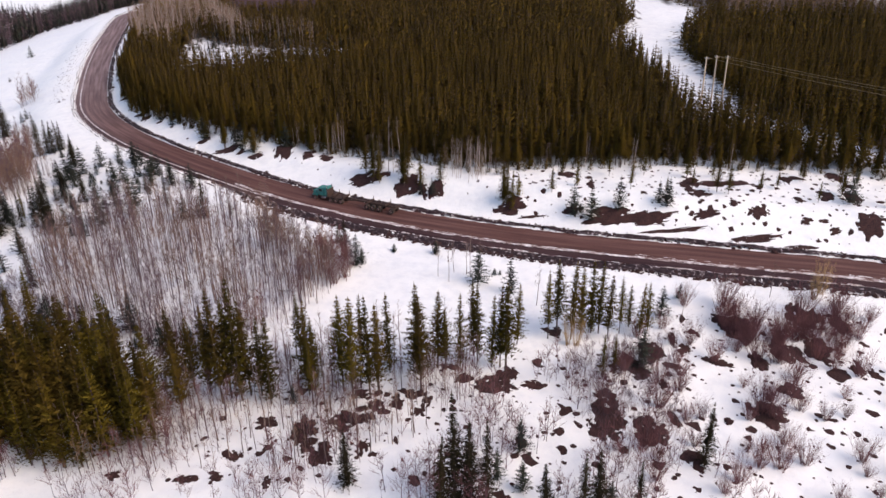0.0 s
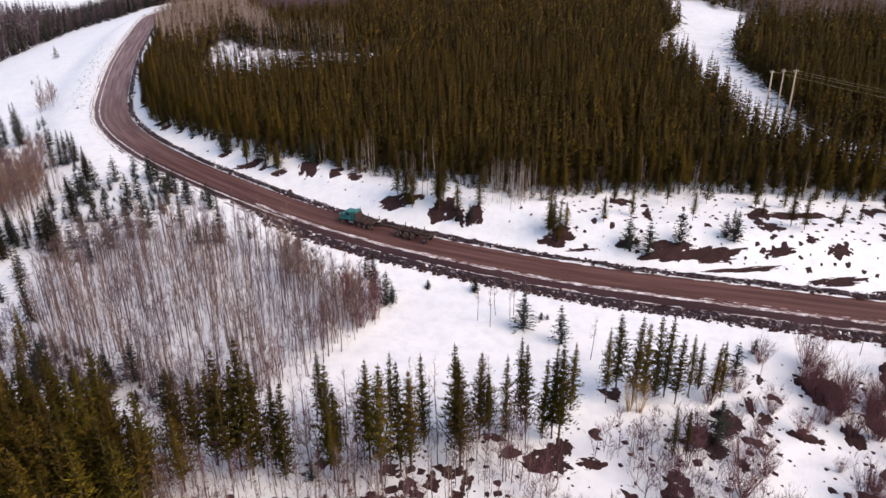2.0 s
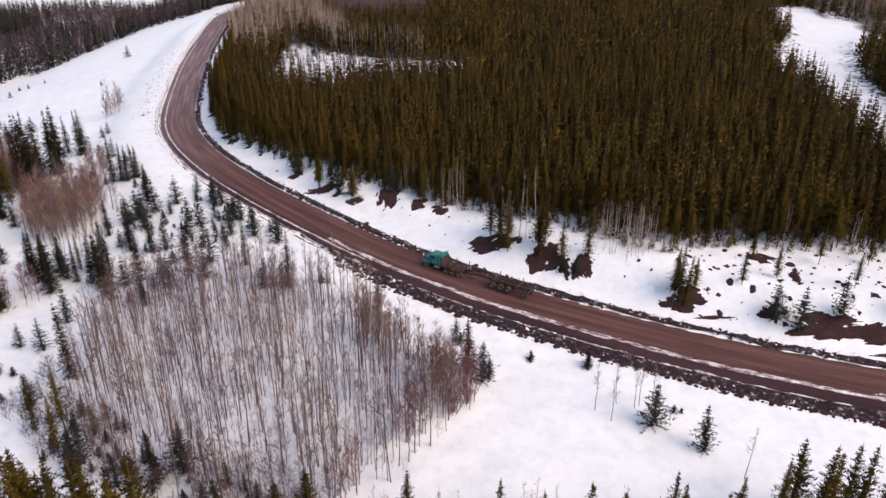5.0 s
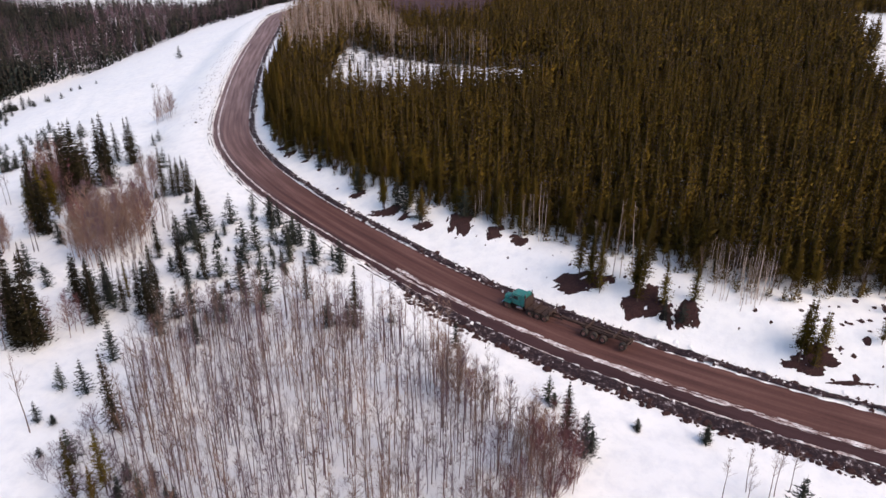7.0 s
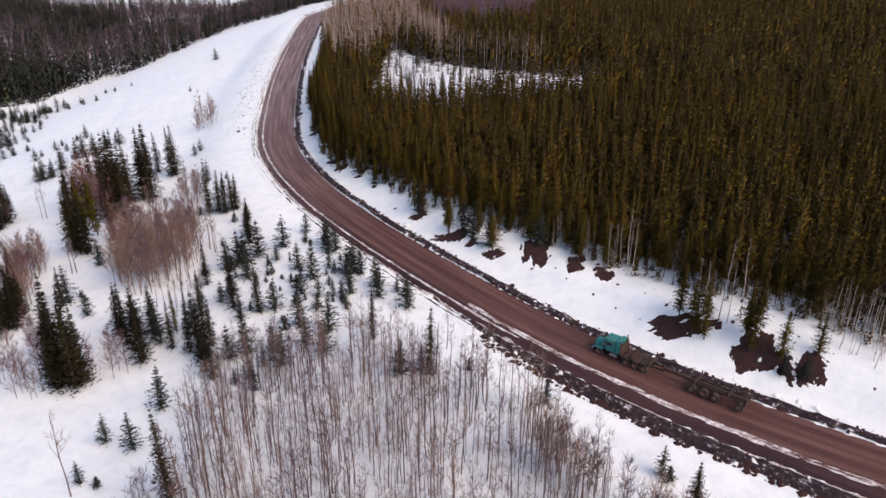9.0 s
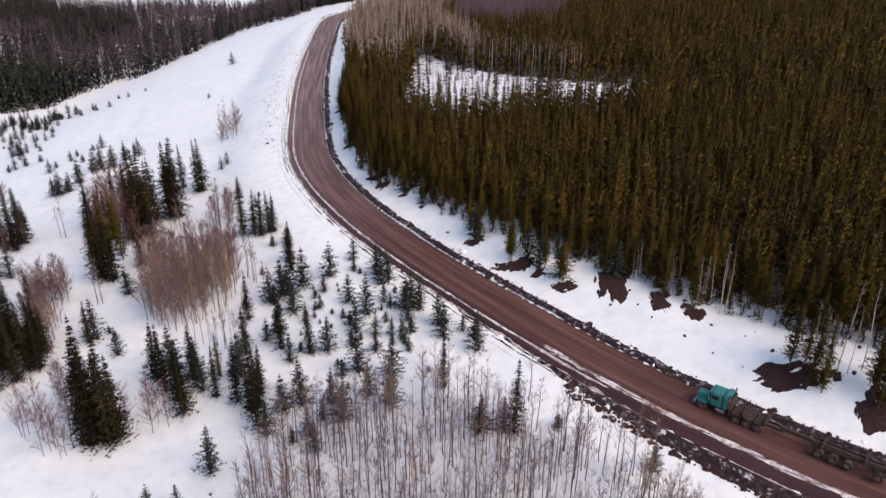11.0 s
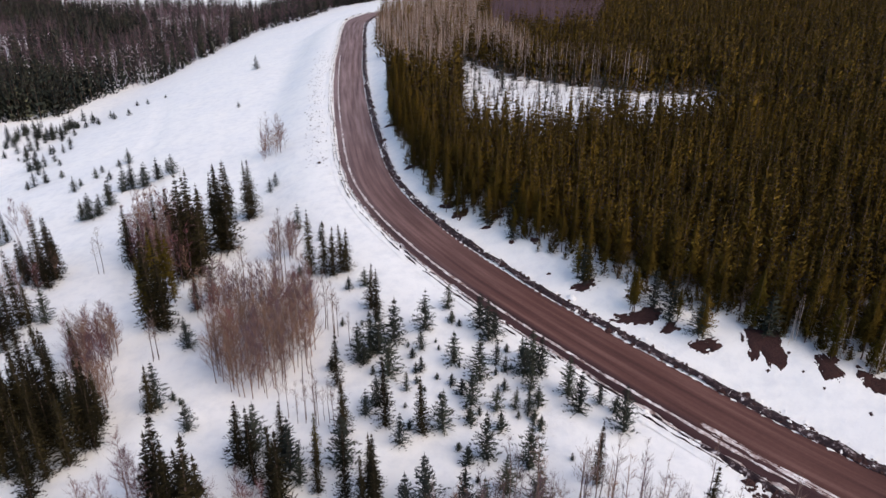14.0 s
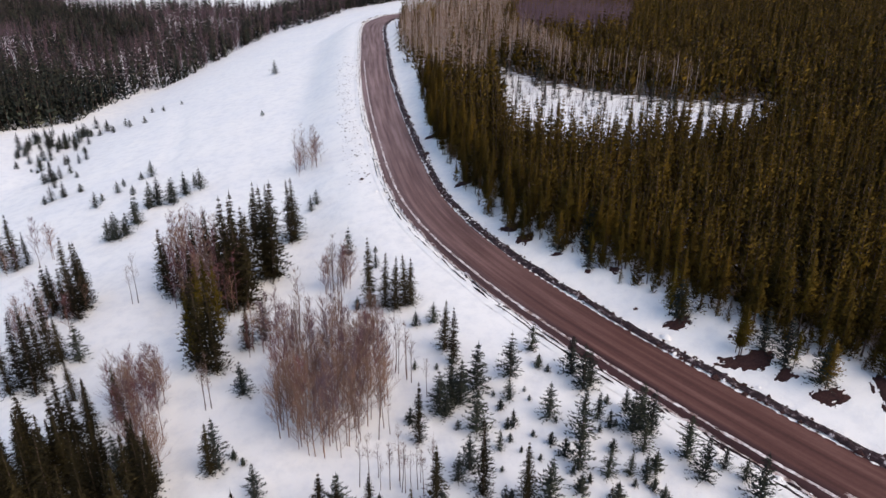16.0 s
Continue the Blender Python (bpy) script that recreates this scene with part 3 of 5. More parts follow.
CLEARING = [(-99, 276), (-105, 298), (-109, 318), (-104, 319), (-98, 309), (-86, 297), (-72, 294), (-53, 287), (-36, 294), (-33, 281), (-42, 258), (-50, 254), (-60, 254), (-68, 246), (-78, 242), (-88, 248), (-94, 252), (-99, 266)]
CUT = [(84, 440), (108, 440), (114, 357), (88, 308), (78, 270), (74, 205), (70, 180), (57, 182), (58, 215), (58, 251), (54, 285), (78, 350)]
CORRIDOR = [(67, 186), (71, 194), (92, 158), (100, 140), (92, 136), (84, 154)]
GROVE = [(-150, 352), (-133, 314), (-122, 292), (-107, 294), (-111, 320), (-104, 330), (-90, 306), (-84, 312), (-100, 350), (-118, 380), (-122, 432), (-112, 470), (-165, 470), (-168, 425)]
PLUM_STAND = [(-104, 366), (-72, 388), (-70, 430), (-94, 440), (-118, 432), (-116, 392)]

rng = np.random.default_rng(77)
fx, fy = scatter(FOREST, 2.6, 41)
keep = fx < 15 + 0.68 * fy
fx, fy = fx[keep], fy[keep]
keep = ~inside(CLEARING, fx, fy) & ~((fx > 112) & (fy > 335) & (rng.random(len(fx)) < 0.75)) & ~inside(CUT, fx, fy) & ~inside(CORRIDOR, fx, fy) & ~(inside(GROVE, fx, fy) & (rng.random(len(fx)) < 0.7)) & ~inside(PLUM_STAND, fx, fy)
fx, fy = fx[keep], fy[keep]
front = np.array(FRONT)


def from_front(x, y):
    best = np.full(len(x), 1e9)
    for a, b in zip(front[:-1], front[1:]):
        u = b - a
        k = np.clip(((x - a[0]) * u[0] + (y - a[1]) * u[1]) / (u @ u), 0, 1)
        best = np.minimum(best, np.hypot(x - a[0] - k * u[0], y - a[1] - k * u[1]))
    return best


# where the forest's shade is painted into the ground colour
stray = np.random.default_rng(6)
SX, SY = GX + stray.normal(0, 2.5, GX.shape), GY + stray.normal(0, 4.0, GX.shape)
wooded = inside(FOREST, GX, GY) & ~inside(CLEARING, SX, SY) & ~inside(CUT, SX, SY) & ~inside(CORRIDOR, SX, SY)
shade_amount = np.where(wooded.ravel(), ease(3.0, 8.0, from_front(GX.ravel(), GY.ravel())), 0.0)
ground.data.attributes.new("litter_and_shade", "FLOAT_COLOR", "POINT").data.foreach_set("color", np.repeat(shade_amount, 4).astype(np.float32))
ff = from_front(fx, fy)
near = (ff < 6.5) & (fy < 300) & (fx < 92)
order = np.nonzero(near)[0][np.argsort(ff[near])][:230]
for i in order:
    tall = rng.uniform(0.62, 1.0) * (0.8 if ff[i] < 1.5 else 1.0)
    plant(pine[rng.integers(0, 4)], fx[i], fy[i], tall, rng.uniform(0.85, 1.15), "pines of the forest edge")
rest = np.ones(len(fx), bool)
rest[order] = False
far = rest & (fy > 255)
thin = far & (fy > 270) & (rng.random(len(fx)) < np.where(fx > 0, 0.5, 0.35))
mid = rest & (fy <= 255)
mass("pine_forest", "dense olive-green pine forest standing in snow", "forest", far_pine, fx[mid], fy[mid], rng.uniform(0.72, 1.18, mid.sum()), (DARK_BARK, PINE_LEAF), 51)
far &= ~thin
mass("distant_forest", "distant dense dark pine forest", "forest", dist_pine, fx[far], fy[far], rng.uniform(0.8, 1.25, far.sum()), (DARK_BARK, PINE_LEAF), 52)
bx, by = scatter(GROVE, 2.5, 43)
mass("bare_grove", "grey-brown leafless birches among the pines", "trees", bare_far, bx, by, rng.uniform(0.8, 1.25, len(bx)), (BIRCH_BARK, BROWN_TWIG), 53)
bx, by = scatter(PLUM_STAND, 2.2, 87)
mass("bare_grove", "plum-coloured dense stand of leafless trees in the forest", "trees", bare_far, bx, by, rng.uniform(0.9, 1.2, len(bx)), (PLUM_TWIG, PLUM_TWIG), 88)
bx, by = scatter([(116, 330), (122, 372), (112, 440), (190, 450), (240, 400), (200, 330)], 3.4, 49)
mass("bare_grove", "purple-brown leafless brush beyond the cutline", "trees", bare_far, bx, by, rng.uniform(0.8, 1.3, len(bx)), (PALE_BARK, BROWN_TWIG), 74)
bx, by = scatter([(-102, 322), (-98, 312), (-86, 298), (-72, 295), (-53, 288), (-52, 294), (-75, 301), (-86, 306), (-97, 324)], 2.3, 44)
mass("birch_row", "row of pale leafless birch trunks at the clearing", "trees", bare_far, bx, by, rng.uniform(0.9, 1.2, len(bx)), (BIRCH_BARK, TWIG), 54)
bx, by = scatter(CLEARING, 3.6, 45)
mass("clearing_scrub", "thin bare scrub in the snowy clearing", "scrub", [bare_shape(150 + i, 4, 1.6, 10, 40, 0.007, 0.15) for i in range(3)], bx, by, rng.uniform(0.6, 1.2, len(bx)), (TWIG, TWIG), 55)

bx, by = scatter(CLEARING, 5.8, 47)
mass("clearing_spruces", "scattered small spruces in the snowy clearing", "trees", far_pine, bx, by, rng.uniform(0.2, 0.8, len(bx)), (DARK_BARK, YOUNG_AND_HAZY_LEAF), 58)

hx, hy = scatter([(p[0] + 0.5, p[1] - 1.0) for p in FRONT[2:-1]] + [(p[0] + 7, p[1] + 8) for p in FRONT[2:-1]][::-1], 1.7, 48, 0.5)
mass("forest_undergrowth", "low brown-green undergrowth and young pines along the forest edge", "undergrowth", dist_pine,
     hx, hy, rng.uniform(0.1, 0.34, len(hx)), (DARK_BARK, PINE_LEAF), 60, (1.2, 2.0))
mass("edge_brush", "pale tangled bare brush along the forest edge", "brush", [bare_shape(165 + i, 6, 2.0, 14, 60, 0.006, 0.1, 0.05, 3) for i in range(4)],
     hx[::3], hy[::3], rng.uniform(0.4, 0.9, len(hx[::3])), (PALE_BARK, TWIG), 68)

# woods beyond the open snow, and behind the road's far end
WEST = [(-274, 295), (-258, 312), (-264, 345), (-255, 381), (-261, 437), (-264, 482), (-242, 492), (-235, 530), (-190, 540), (-130, 530), (0, 565), (180, 565), (260, 330),
        (230, 130), (420, 130), (420, 760), (-600, 760), (-600, 240), (-300, 262)]
wx, wy = scatter(WEST, 3.3, 46)
pick = rng.random(len(wx))
band = np.sin(wy * 0.045 + wx * 0.02) + 0.6 * np.sin(wx * 0.05 - wy * 0.03)
edge_dark = (wy < 352) & (wx < -225)
belt = (wx > -330) & (wx < -225) & (wy >= 352) & (wy < 520)
conif = np.where(belt, pick < 0.3, np.where(edge_dark, pick < 0.97, pick < 0.45 + 0.35 * band))
seen = (wy < 590) & (wx > -80 - 1.05 * (wy - 90)) & (wx < 15 + 0.62 * wy)
conif_i, bare_i = np.nonzero(conif & seen)[0], np.nonzero(~conif & seen)[0]
# blue-green needle colour puts the bluish haze of distance into these woods
mass("far_woods", "dark distant conifer woods beyond the snowfield", "forest", dist_pine, wx[conif_i], wy[conif_i], rng.uniform(0.9, 1.6, len(conif_i)), (DARK_BARK, YOUNG_AND_HAZY_LEAF), 56)
mass("far_bare_woods", "distant purple-brown leafless woods beyond the snowfield", "forest", bare_far, wx[bare_i], wy[bare_i], rng.uniform(0.8, 1.4, len(bare_i)), (PLUM_TWIG, PLUM_TWIG), 57)

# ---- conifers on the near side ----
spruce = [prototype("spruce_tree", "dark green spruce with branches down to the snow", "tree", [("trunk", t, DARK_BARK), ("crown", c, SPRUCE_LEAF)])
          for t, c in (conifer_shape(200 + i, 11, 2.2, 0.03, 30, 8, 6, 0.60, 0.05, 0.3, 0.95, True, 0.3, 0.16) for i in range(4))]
lanky = [prototype("slender_pine", "slender green pine with a bare lower trunk in snow", "tree", [("trunk", t, DARK_BARK), ("crown", c, m)])
         for (t, c), m in ((conifer_shape(210 + i, 12, 2.05, b, 27, 7, 6, 0.62, 0.2, 0.36, 0.88, True, 0.55, 0.16), m) for i, (b, m) in enumerate(((0.14, NEAR_PINE_LEAF), (0.18, PINE_LEAF), (0.08, NEAR_PINE_LEAF), (0.24, NEAR_PINE_LEAF))))]
young = [prototype("young_spruce", "young blue-green spruce with open branches in snow", "tree", [("trunk", t, DARK_BARK), ("crown", c, YOUNG_AND_HAZY_LEAF)])
         for t, c in (conifer_shape(220 + i, 5, 1.75, 0.02, 14, 7, 7, 0.46, 0.28, 0.28, 1.0, True, 0.4, 0.16) for i in range(5))]
seedling = [prototype("spruce_seedling", "small dark seedling spruce poking out of snow", "tree", [("trunk", t, DARK_BARK), ("crown", c, YOUNG_AND_HAZY_LEAF)])
            for t, c in (conifer_shape(230 + i, 2, 0.8, 0.0, 10, 6, 4, 0.34, 0.3, 0.25, 0.85, True, 0.45, 0.2) for i in range(4))]


def grow(spots, group, tall=spruce, tall_height=11.0):
    rng = plant.rng
    for x, y, h in spots:
        if h < 2.6:
            plant(seedling[rng.integers(0, 4)], x, y, h / 2, rng.uniform(0.95, 1.35), group)
        elif h < 6.9:
            plant(young[rng.integers(0, 5)], x, y, h / 5, rng.uniform(0.9, 1.3), group)
        else:
            plant(tall[rng.integers(0, 4)], x, y, h / tall_height, rng.uniform(0.75, 1.15), group)


FIELD_A = [(-110.6, 195.9, 4.2), (-105.9, 195.5, 1.0), (-104.4, 191.3, 2.4), (-102.1, 181.9, 9.3), (-99.7, 181.4, 7.3), (-98.0, 180.8, 7.0), (-96.9, 181.7, 6.6),
    (-96.0, 181.6, 6.2), (-104.0, 181.8, 1.8), (-94.0, 177.1, 2.0), (-91.7, 177.7, 2.8), (-89.0, 172.5, 6.2), (-87.2, 169.8, 6.8), (-83.4, 165.5, 5.6),
    (-85.9, 163.5, 5.1), (-84.7, 163.1, 5.0), (-86.8, 161.3, 4.9), (-85.9, 160.9, 2.9), (-89.0, 168.6, 0.8), (-91.7, 168.5, 1.2), (-87.8, 156.4, 6.7),
    (-89.6, 159.2, 1.9), (-81.9, 158.8, 4.9), (-79.8, 167.8, 5.3), (-79.3, 164.1, 2.6), (-78.0, 173.0, 3.8), (-76.8, 170.0, 1.6), (-75.6, 169.4, 1.0),
    (-77.8, 165.6, 0.7), (-77.0, 164.1, 0.7)]
FIELD_B = [(-81.2, 164.5, 0.8), (-80.0, 162.4, 1.3), (-78.2, 159.9, 1.9), (-78.7, 159.5, 1.4), (-74.5, 161.8, 4.1), (-73.7, 161.2, 0.8), (-84.1, 159.1, 1.2),
    (-72.9, 169.4, 4.5), (-71.2, 166.8, 5.3), (-70.5, 168.0, 4.2), (-70.8, 159.0, 5.6), (-69.3, 162.1, 3.1), (-68.5, 164.9, 1.1), (-68.0, 161.0, 1.9),
    (-69.0, 160.2, 1.0), (-67.4, 161.6, 0.7), (-66.5, 164.0, 2.8), (-65.7, 160.8, 4.4), (-64.9, 161.4, 5.1), (-63.8, 161.2, 4.7), (-83.7, 148.0, 6.2),
    (-82.3, 151.3, 3.2), (-81.5, 153.0, 3.8), (-79.5, 149.8, 8.1), (-79.0, 156.4, 2.4), (-78.1, 157.7, 1.1), (-76.7, 156.3, 0.7), (-73.8, 157.7, 1.4),
    (-75.8, 158.6, 0.8), (-75.1, 149.4, 6.5)]
FIELD_C = [(-73.1, 150.4, 4.5), (-72.2, 156.3, 2.0), (-70.7, 154.6, 4.4), (-70.2, 151.7, 2.0), (-69.5, 153.1, 1.1), (-71.2, 153.9, 0.9), (-67.5, 157.7, 1.5),
    (-67.8, 154.1, 3.2), (-74.6, 155.4, 0.8), (-78.2, 153.3, 0.7), (-76.7, 149.8, 1.2), (-64.5, 158.1, 3.6), (-60.3, 158.2, 4.6), (-58.8, 155.4, 4.8),
    (-56.7, 157.5, 2.3), (-54.9, 156.4, 2.4), (-53.9, 153.7, 5.1), (-65.7, 154.7, 2.7), (-64.2, 154.4, 2.8), (-63.3, 155.6, 2.1), (-64.2, 153.9, 0.7),
    (-65.2, 153.4, 1.0), (-63.4, 153.2, 1.4), (-62.5, 152.0, 1.7), (-66.8, 151.2, 2.1)]
for spots in (FIELD_A, FIELD_B, FIELD_C):
    grow([(x, y, 1.18 * h) for x, y, h in spots], "young spruces in the open snow")
WEST_A = [(-123.8, 202.8, 11.5), (-125.1, 214.5, 3.4), (-125.0, 217.0, 3.1), (-161.5, 233.4, 3.3), (-160.9, 228.6, 3.9), (-161.6, 224.1, 5.7), (-165.1, 224.3,
    4.8), (-165.6, 221.7, 3.2), (-164.2, 214.9, 5.5), (-164.1, 207.6, 5.4), (-163.1, 209.9, 3.3), (-183.0, 229.1, 2.1), (-176.8, 231.9, 2.3), (-184.1,
    238.6, 2.1), (-223.8, 265.6, 3.5), (-246.1, 274.8, 3.2), (-239.5, 284.7, 5.5), (-237.2, 286.5, 5.0), (-232.6, 287.1, 2.9), (-242.6, 296.7, 3.8),
    (-245.1, 307.1, 5.0), (-230.0, 296.4, 2.4), (-226.9, 300.6, 2.5), (-222.4, 302.7, 2.5), (-229.8, 317.7, 2.0), (-223.3, 315.0, 2.0), (-220.2, 321.5,
    1.4), (-233.7, 263.1, 1.2), (-231.1, 262.5, 1.4), (-238.1, 273.2, 5.3)]
WEST_B = [(-216.0, 252.1, 3.2), (-200.3, 236.7, 1.9), (-207.5, 250.6, 2.0), (-218.5, 265.1, 3.3), (-225.4, 276.2, 2.5), (-246.2, 284.7, 3.1), (-258.6, 292.9,
    2.9), (-254.4, 297.2, 3.5), (-172.0, 287.9, 1.7), (-196.2, 346.8, 5.6), (-111.9, 162.0, 5.0), (-108.6, 149.8, 6.8), (-108.9, 148.9, 7.1), (-102.3,
    146.4, 4.5)]
for spots in (WEST_A, WEST_B):
    grow(spots, "scattered trees of the far snowfield")
for x, y, n in ((-248.8, 276.8, 7), (-244.7, 282.1, 8), (-227, 268.6, 3), (-234.9, 263.8, 5), (-217.4, 251.4, 7), (-200.4, 237.3, 4), (-183.5, 229.9, 2), (-184.7, 239.3, 2), (-252, 288, 10), (-244, 291, 9), (-242.6, 300, 9), (-233.5, 301, 4), (-240, 285, 6)):
    grow([(x + plant.rng.normal(0, 4), y + plant.rng.normal(0, 4), plant.rng.uniform(2.0, 5.0)) for k in range(n)], "young spruces of the far snowfield")
CLUMP = [(-138.9, 187.0, 11.0), (-136.1, 184.4, 9.8), (-133.6, 183.6, 10.2), (-131.1, 182.8, 9.6), (-135.8, 191.5, 11.1), (-134.1, 193.1, 11.2), (-125.6,
    184.3, 16.7), (-122.6, 182.4, 17.3), (-124.9, 185.8, 16.8), (-128.0, 197.7, 11.8), (-122.8, 191.4, 15.5), (-121.3, 190.4, 16.7), (-121.2, 181.5,
    15.0), (-125.1, 181.8, 13.4), (-119.7, 166.6, 14.5), (-117.8, 166.2, 13.2), (-122.0, 168.3, 12.0)]
grow(CLUMP, "spruces of the thicket")
grow([(-121, 166.6, 12), (-118.6, 167.3, 11), (-122.6, 171.5, 13), (-121.2, 173.5, 12), (-125, 177.1, 11)], "pines of the thicket", lanky, 12.0)
grow([(-116.1, 171.5, 7), (-114.8, 173.8, 6.5), (-123.4, 180.3, 12), (-125.5, 189.7, 13), (-126.1, 185.7, 12), (-122.7, 191.3, 9), (-131.6, 205, 11), (-130, 206.5, 10), (-123.5, 203.8, 11.5)], "spruces of the thicket")
grow([(-164.8, 207, 5), (-163.1, 207.4, 6), (-162, 209.1, 5), (-163.3, 214, 6.8), (-165.6, 222.5, 6), (-164.2, 223.5, 6.5), (-160.8, 223.8, 6), (-161, 228.5, 5.5), (-158.8, 231.4, 5)], "spruces of the far snowfield")
grow([(-155, 179.7, 8), (-151.9, 179, 9), (-149.2, 178.6, 9), (-150, 181.5, 12), (-155.6, 188.2, 7), (-146.1, 165.1, 11), (-142.3, 163.2, 12), (-134.8, 159.4, 7), (-144.5, 167.2, 13)], "dark spruces in the hollow")
LEFT_DARK = [(-152.0, 180.7, 13.3), (-151.8, 183.2, 11.1), (-156.0, 181.6, 8.2), (-161.2, 185.6, 6.4), (-178.3, 197.2, 11.6), (-177.4, 199.2, 7.1), (-181.4, 197.6,
    10.5), (-141.0, 168.2, 6.5), (-143.7, 168.0, 7.4), (-141.7, 160.6, 12.1), (-144.8, 161.5, 11.4), (-145.5, 160.2, 9.7), (-128.1, 154.5, 7.4), (-127.8,
    151.6, 8.0), (-125.3, 156.3, 7.8), (-125.4, 146.6, 12.1), (-127.5, 146.4, 9.2), (-129.0, 145.5, 10.7), (-121.3, 147.1, 7.7), (-118.2, 146.4, 6.8),
    (-117.0, 147.2, 5.4), (-129.8, 143.8, 9.9), (-120.3, 143.0, 10.3), (-122.4, 141.2, 11.6), (-116.0, 141.9, 8.7)]
grow(LEFT_DARK, "dark spruces in the hollow")
NEAR_LEFT = [(-49.9, 76.7, 15.6), (-48.4, 77.7, 14.9), (-46.2, 76.8, 17.7), (-44.7, 78.6, 14.2), (-41.2, 75.7, 15.4), (-39.0, 74.6, 16.0), (-38.0, 75.4, 12.4),
    (-37.3, 78.4, 11.9), (-35.4, 76.3, 14.0), (-34.4, 77.3, 11.1), (-32.2, 76.2, 7.2), (-50.5, 75.8, 18.3), (-53.1, 84.2, 13.3), (-49.6, 86.2, 12.6),
    (-41.4, 85.6, 11.7), (-60.3, 101.1, 8.5), (-65.6, 104.4, 8.7), (-84.7, 143.0, 7.2), (-82.0, 143.5, 6.6), (-87.4, 142.1, 6.6), (-63.0, 106.0, 8.8)]
grow(NEAR_LEFT, "pines in the hollow", lanky, 12.0)
ROW_B = [(-30.7, 81.5, 11.0), (-32.8, 86.5, 12.1), (-31.0, 86.6, 10.9), (-28.5, 85.5, 13.2), (-26.4, 83.6, 16.4), (-25.6, 84.7, 14.2), (-24.0, 84.0, 17.9),
    (-23.2, 85.1, 13.9), (-21.8, 85.1, 11.5), (-20.3, 83.6, 12.6), (-17.5, 83.7, 3.0), (-18.3, 92.7, 10.4), (-15.8, 85.4, 13.9), (-14.9, 85.3, 11.5),
    (-15.0, 83.7, 10.3), (-11.6, 86.4, 13.9), (-10.0, 83.8, 15.2), (-10.1, 92.7, 10.4), (-8.1, 85.5, 14.6), (-7.0, 86.1, 13.1), (-6.0, 90.1, 11.8), (-2.3,
    90.1, 13.4), (-1.7, 86.7, 13.9)]
ROW_E = [(0.3, 91.4, 11.5), (1.4, 91.0, 9.4), (3.3, 91.8, 11.1), (5.6, 93.1, 12.1), (5.1, 94.3, 12.1), (8.6, 92.2, 12.4), (9.3, 91.0, 13.5), (7.5, 92.1, 11.2),
    (11.2, 97.5, 9.8), (11.2, 111.6, 6.4), (15.7, 99.2, 10.8), (17.1, 100.8, 11.8), (19.0, 99.6, 12.5), (20.7, 101.2, 10.9), (22.1, 101.3, 11.8), (23.2,
    101.3, 11.8), (24.3, 100.0, 10.4), (26.3, 101.6, 9.2), (28.0, 103.5, 7.0), (28.9, 100.6, 9.2), (30.5, 102.3, 8.4), (33.6, 107.2, 5.3), (22.0, 90.3,
    6.9), (23.4, 89.9, 7.3), (27.8, 93.4, 6.2)]
for spots in (ROW_B, ROW_E):
    grow(spots, "row of pines below the road", lanky, 12.0)
GAP_A = [(-93.5, 130.4, 12.9), (-91.4, 130.0, 14.5), (-94.2, 129.6, 9.6), (-91.1, 131.4, 11.3), (-90.3, 139.6, 10.1), (-87.5, 138.4, 9.1), (-83.2, 139.5, 7.7),
    (-80.1, 139.0, 9.0), (-75.4, 135.1, 10.3), (-77.0, 127.7, 6.3), (-80.2, 121.3, 4.1), (-76.2, 120.7, 5.3), (-67.8, 115.0, 11.5), (-69.6, 109.2, 4.8),
    (-73.6, 138.0, 5.3), (-72.0, 139.7, 6.3), (-68.4, 140.2, 5.4), (-76.5, 114.9, 1.6), (-78.8, 115.0, 3.2)]
GAP_B = [(-95.9, 132.4, 15.3), (-98.2, 134.0, 10.7), (-93.6, 132.8, 10.5), (-85.7, 136.2, 10.8), (-85.5, 140.3, 4.7), (-77.8, 137.7, 7.5), (-77.0, 138.3, 9.3),
    (-46.7, 139.3, 9.8), (-66.0, 137.9, 5.9), (-73.6, 133.8, 5.1), (-69.0, 134.8, 3.7), (-61.6, 141.3, 5.2), (-70.2, 133.2, 2.6), (-68.4, 137.5, 3.0),
    (-47.9, 139.7, 4.3)]
GAP_C = [(-56.9, 100.4, 6.1), (-46.7, 98.1, 7.4), (-44.8, 100.4, 6.3), (-93.3, 141.9, 8.6), (-88.8, 143.5, 7.5), (-48.9, 97.6, 4.7)]
GAP_D = [(-77, 147.3, 4.4), (-67.5, 146.8, 6), (-63, 146.4, 6.3), (-70.6, 147.6, 1.2), (-69.2, 145.8, 2.5), (-77.8, 140.6, 7.2), (-64.7, 142.6, 4.8), (-63.7,
    144.9, 0.8), (-67.7, 143.5, 1), (-56.2, 145.2, 7.9), (-58.8, 148, 1), (-92.4, 144.1, 6.5), (-107.3, 151.3, 1.5), (-105.8, 150.5, 1.1), (-74.3, 109.8,
    1.5), (-19.1, 128.7, 4), (-16.6, 121.9, 7.9), (-13.7, 121.6, 2.8), (-8.7, 126.3, 1.4), (-1.2, 125.8, 2.9), (-67.2, 132.5, 4.3), (-50.3, 138.5, 5)]
for spots in (GAP_A, GAP_B, GAP_C, GAP_D):
    grow(spots, "spruces on the open slope")
hx, hy = scatter([(-137, 136), (-112, 134), (-110, 144), (-118, 150), (-136, 150)], 3.0, 64, 0.5)
for x, y in zip(hx, hy):
    plant(spruce[plant.rng.integers(0, 4)], x, y, plant.rng.uniform(0.6, 1.0), plant.rng.uniform(0.9, 1.2), "dark spruces in the hollow")
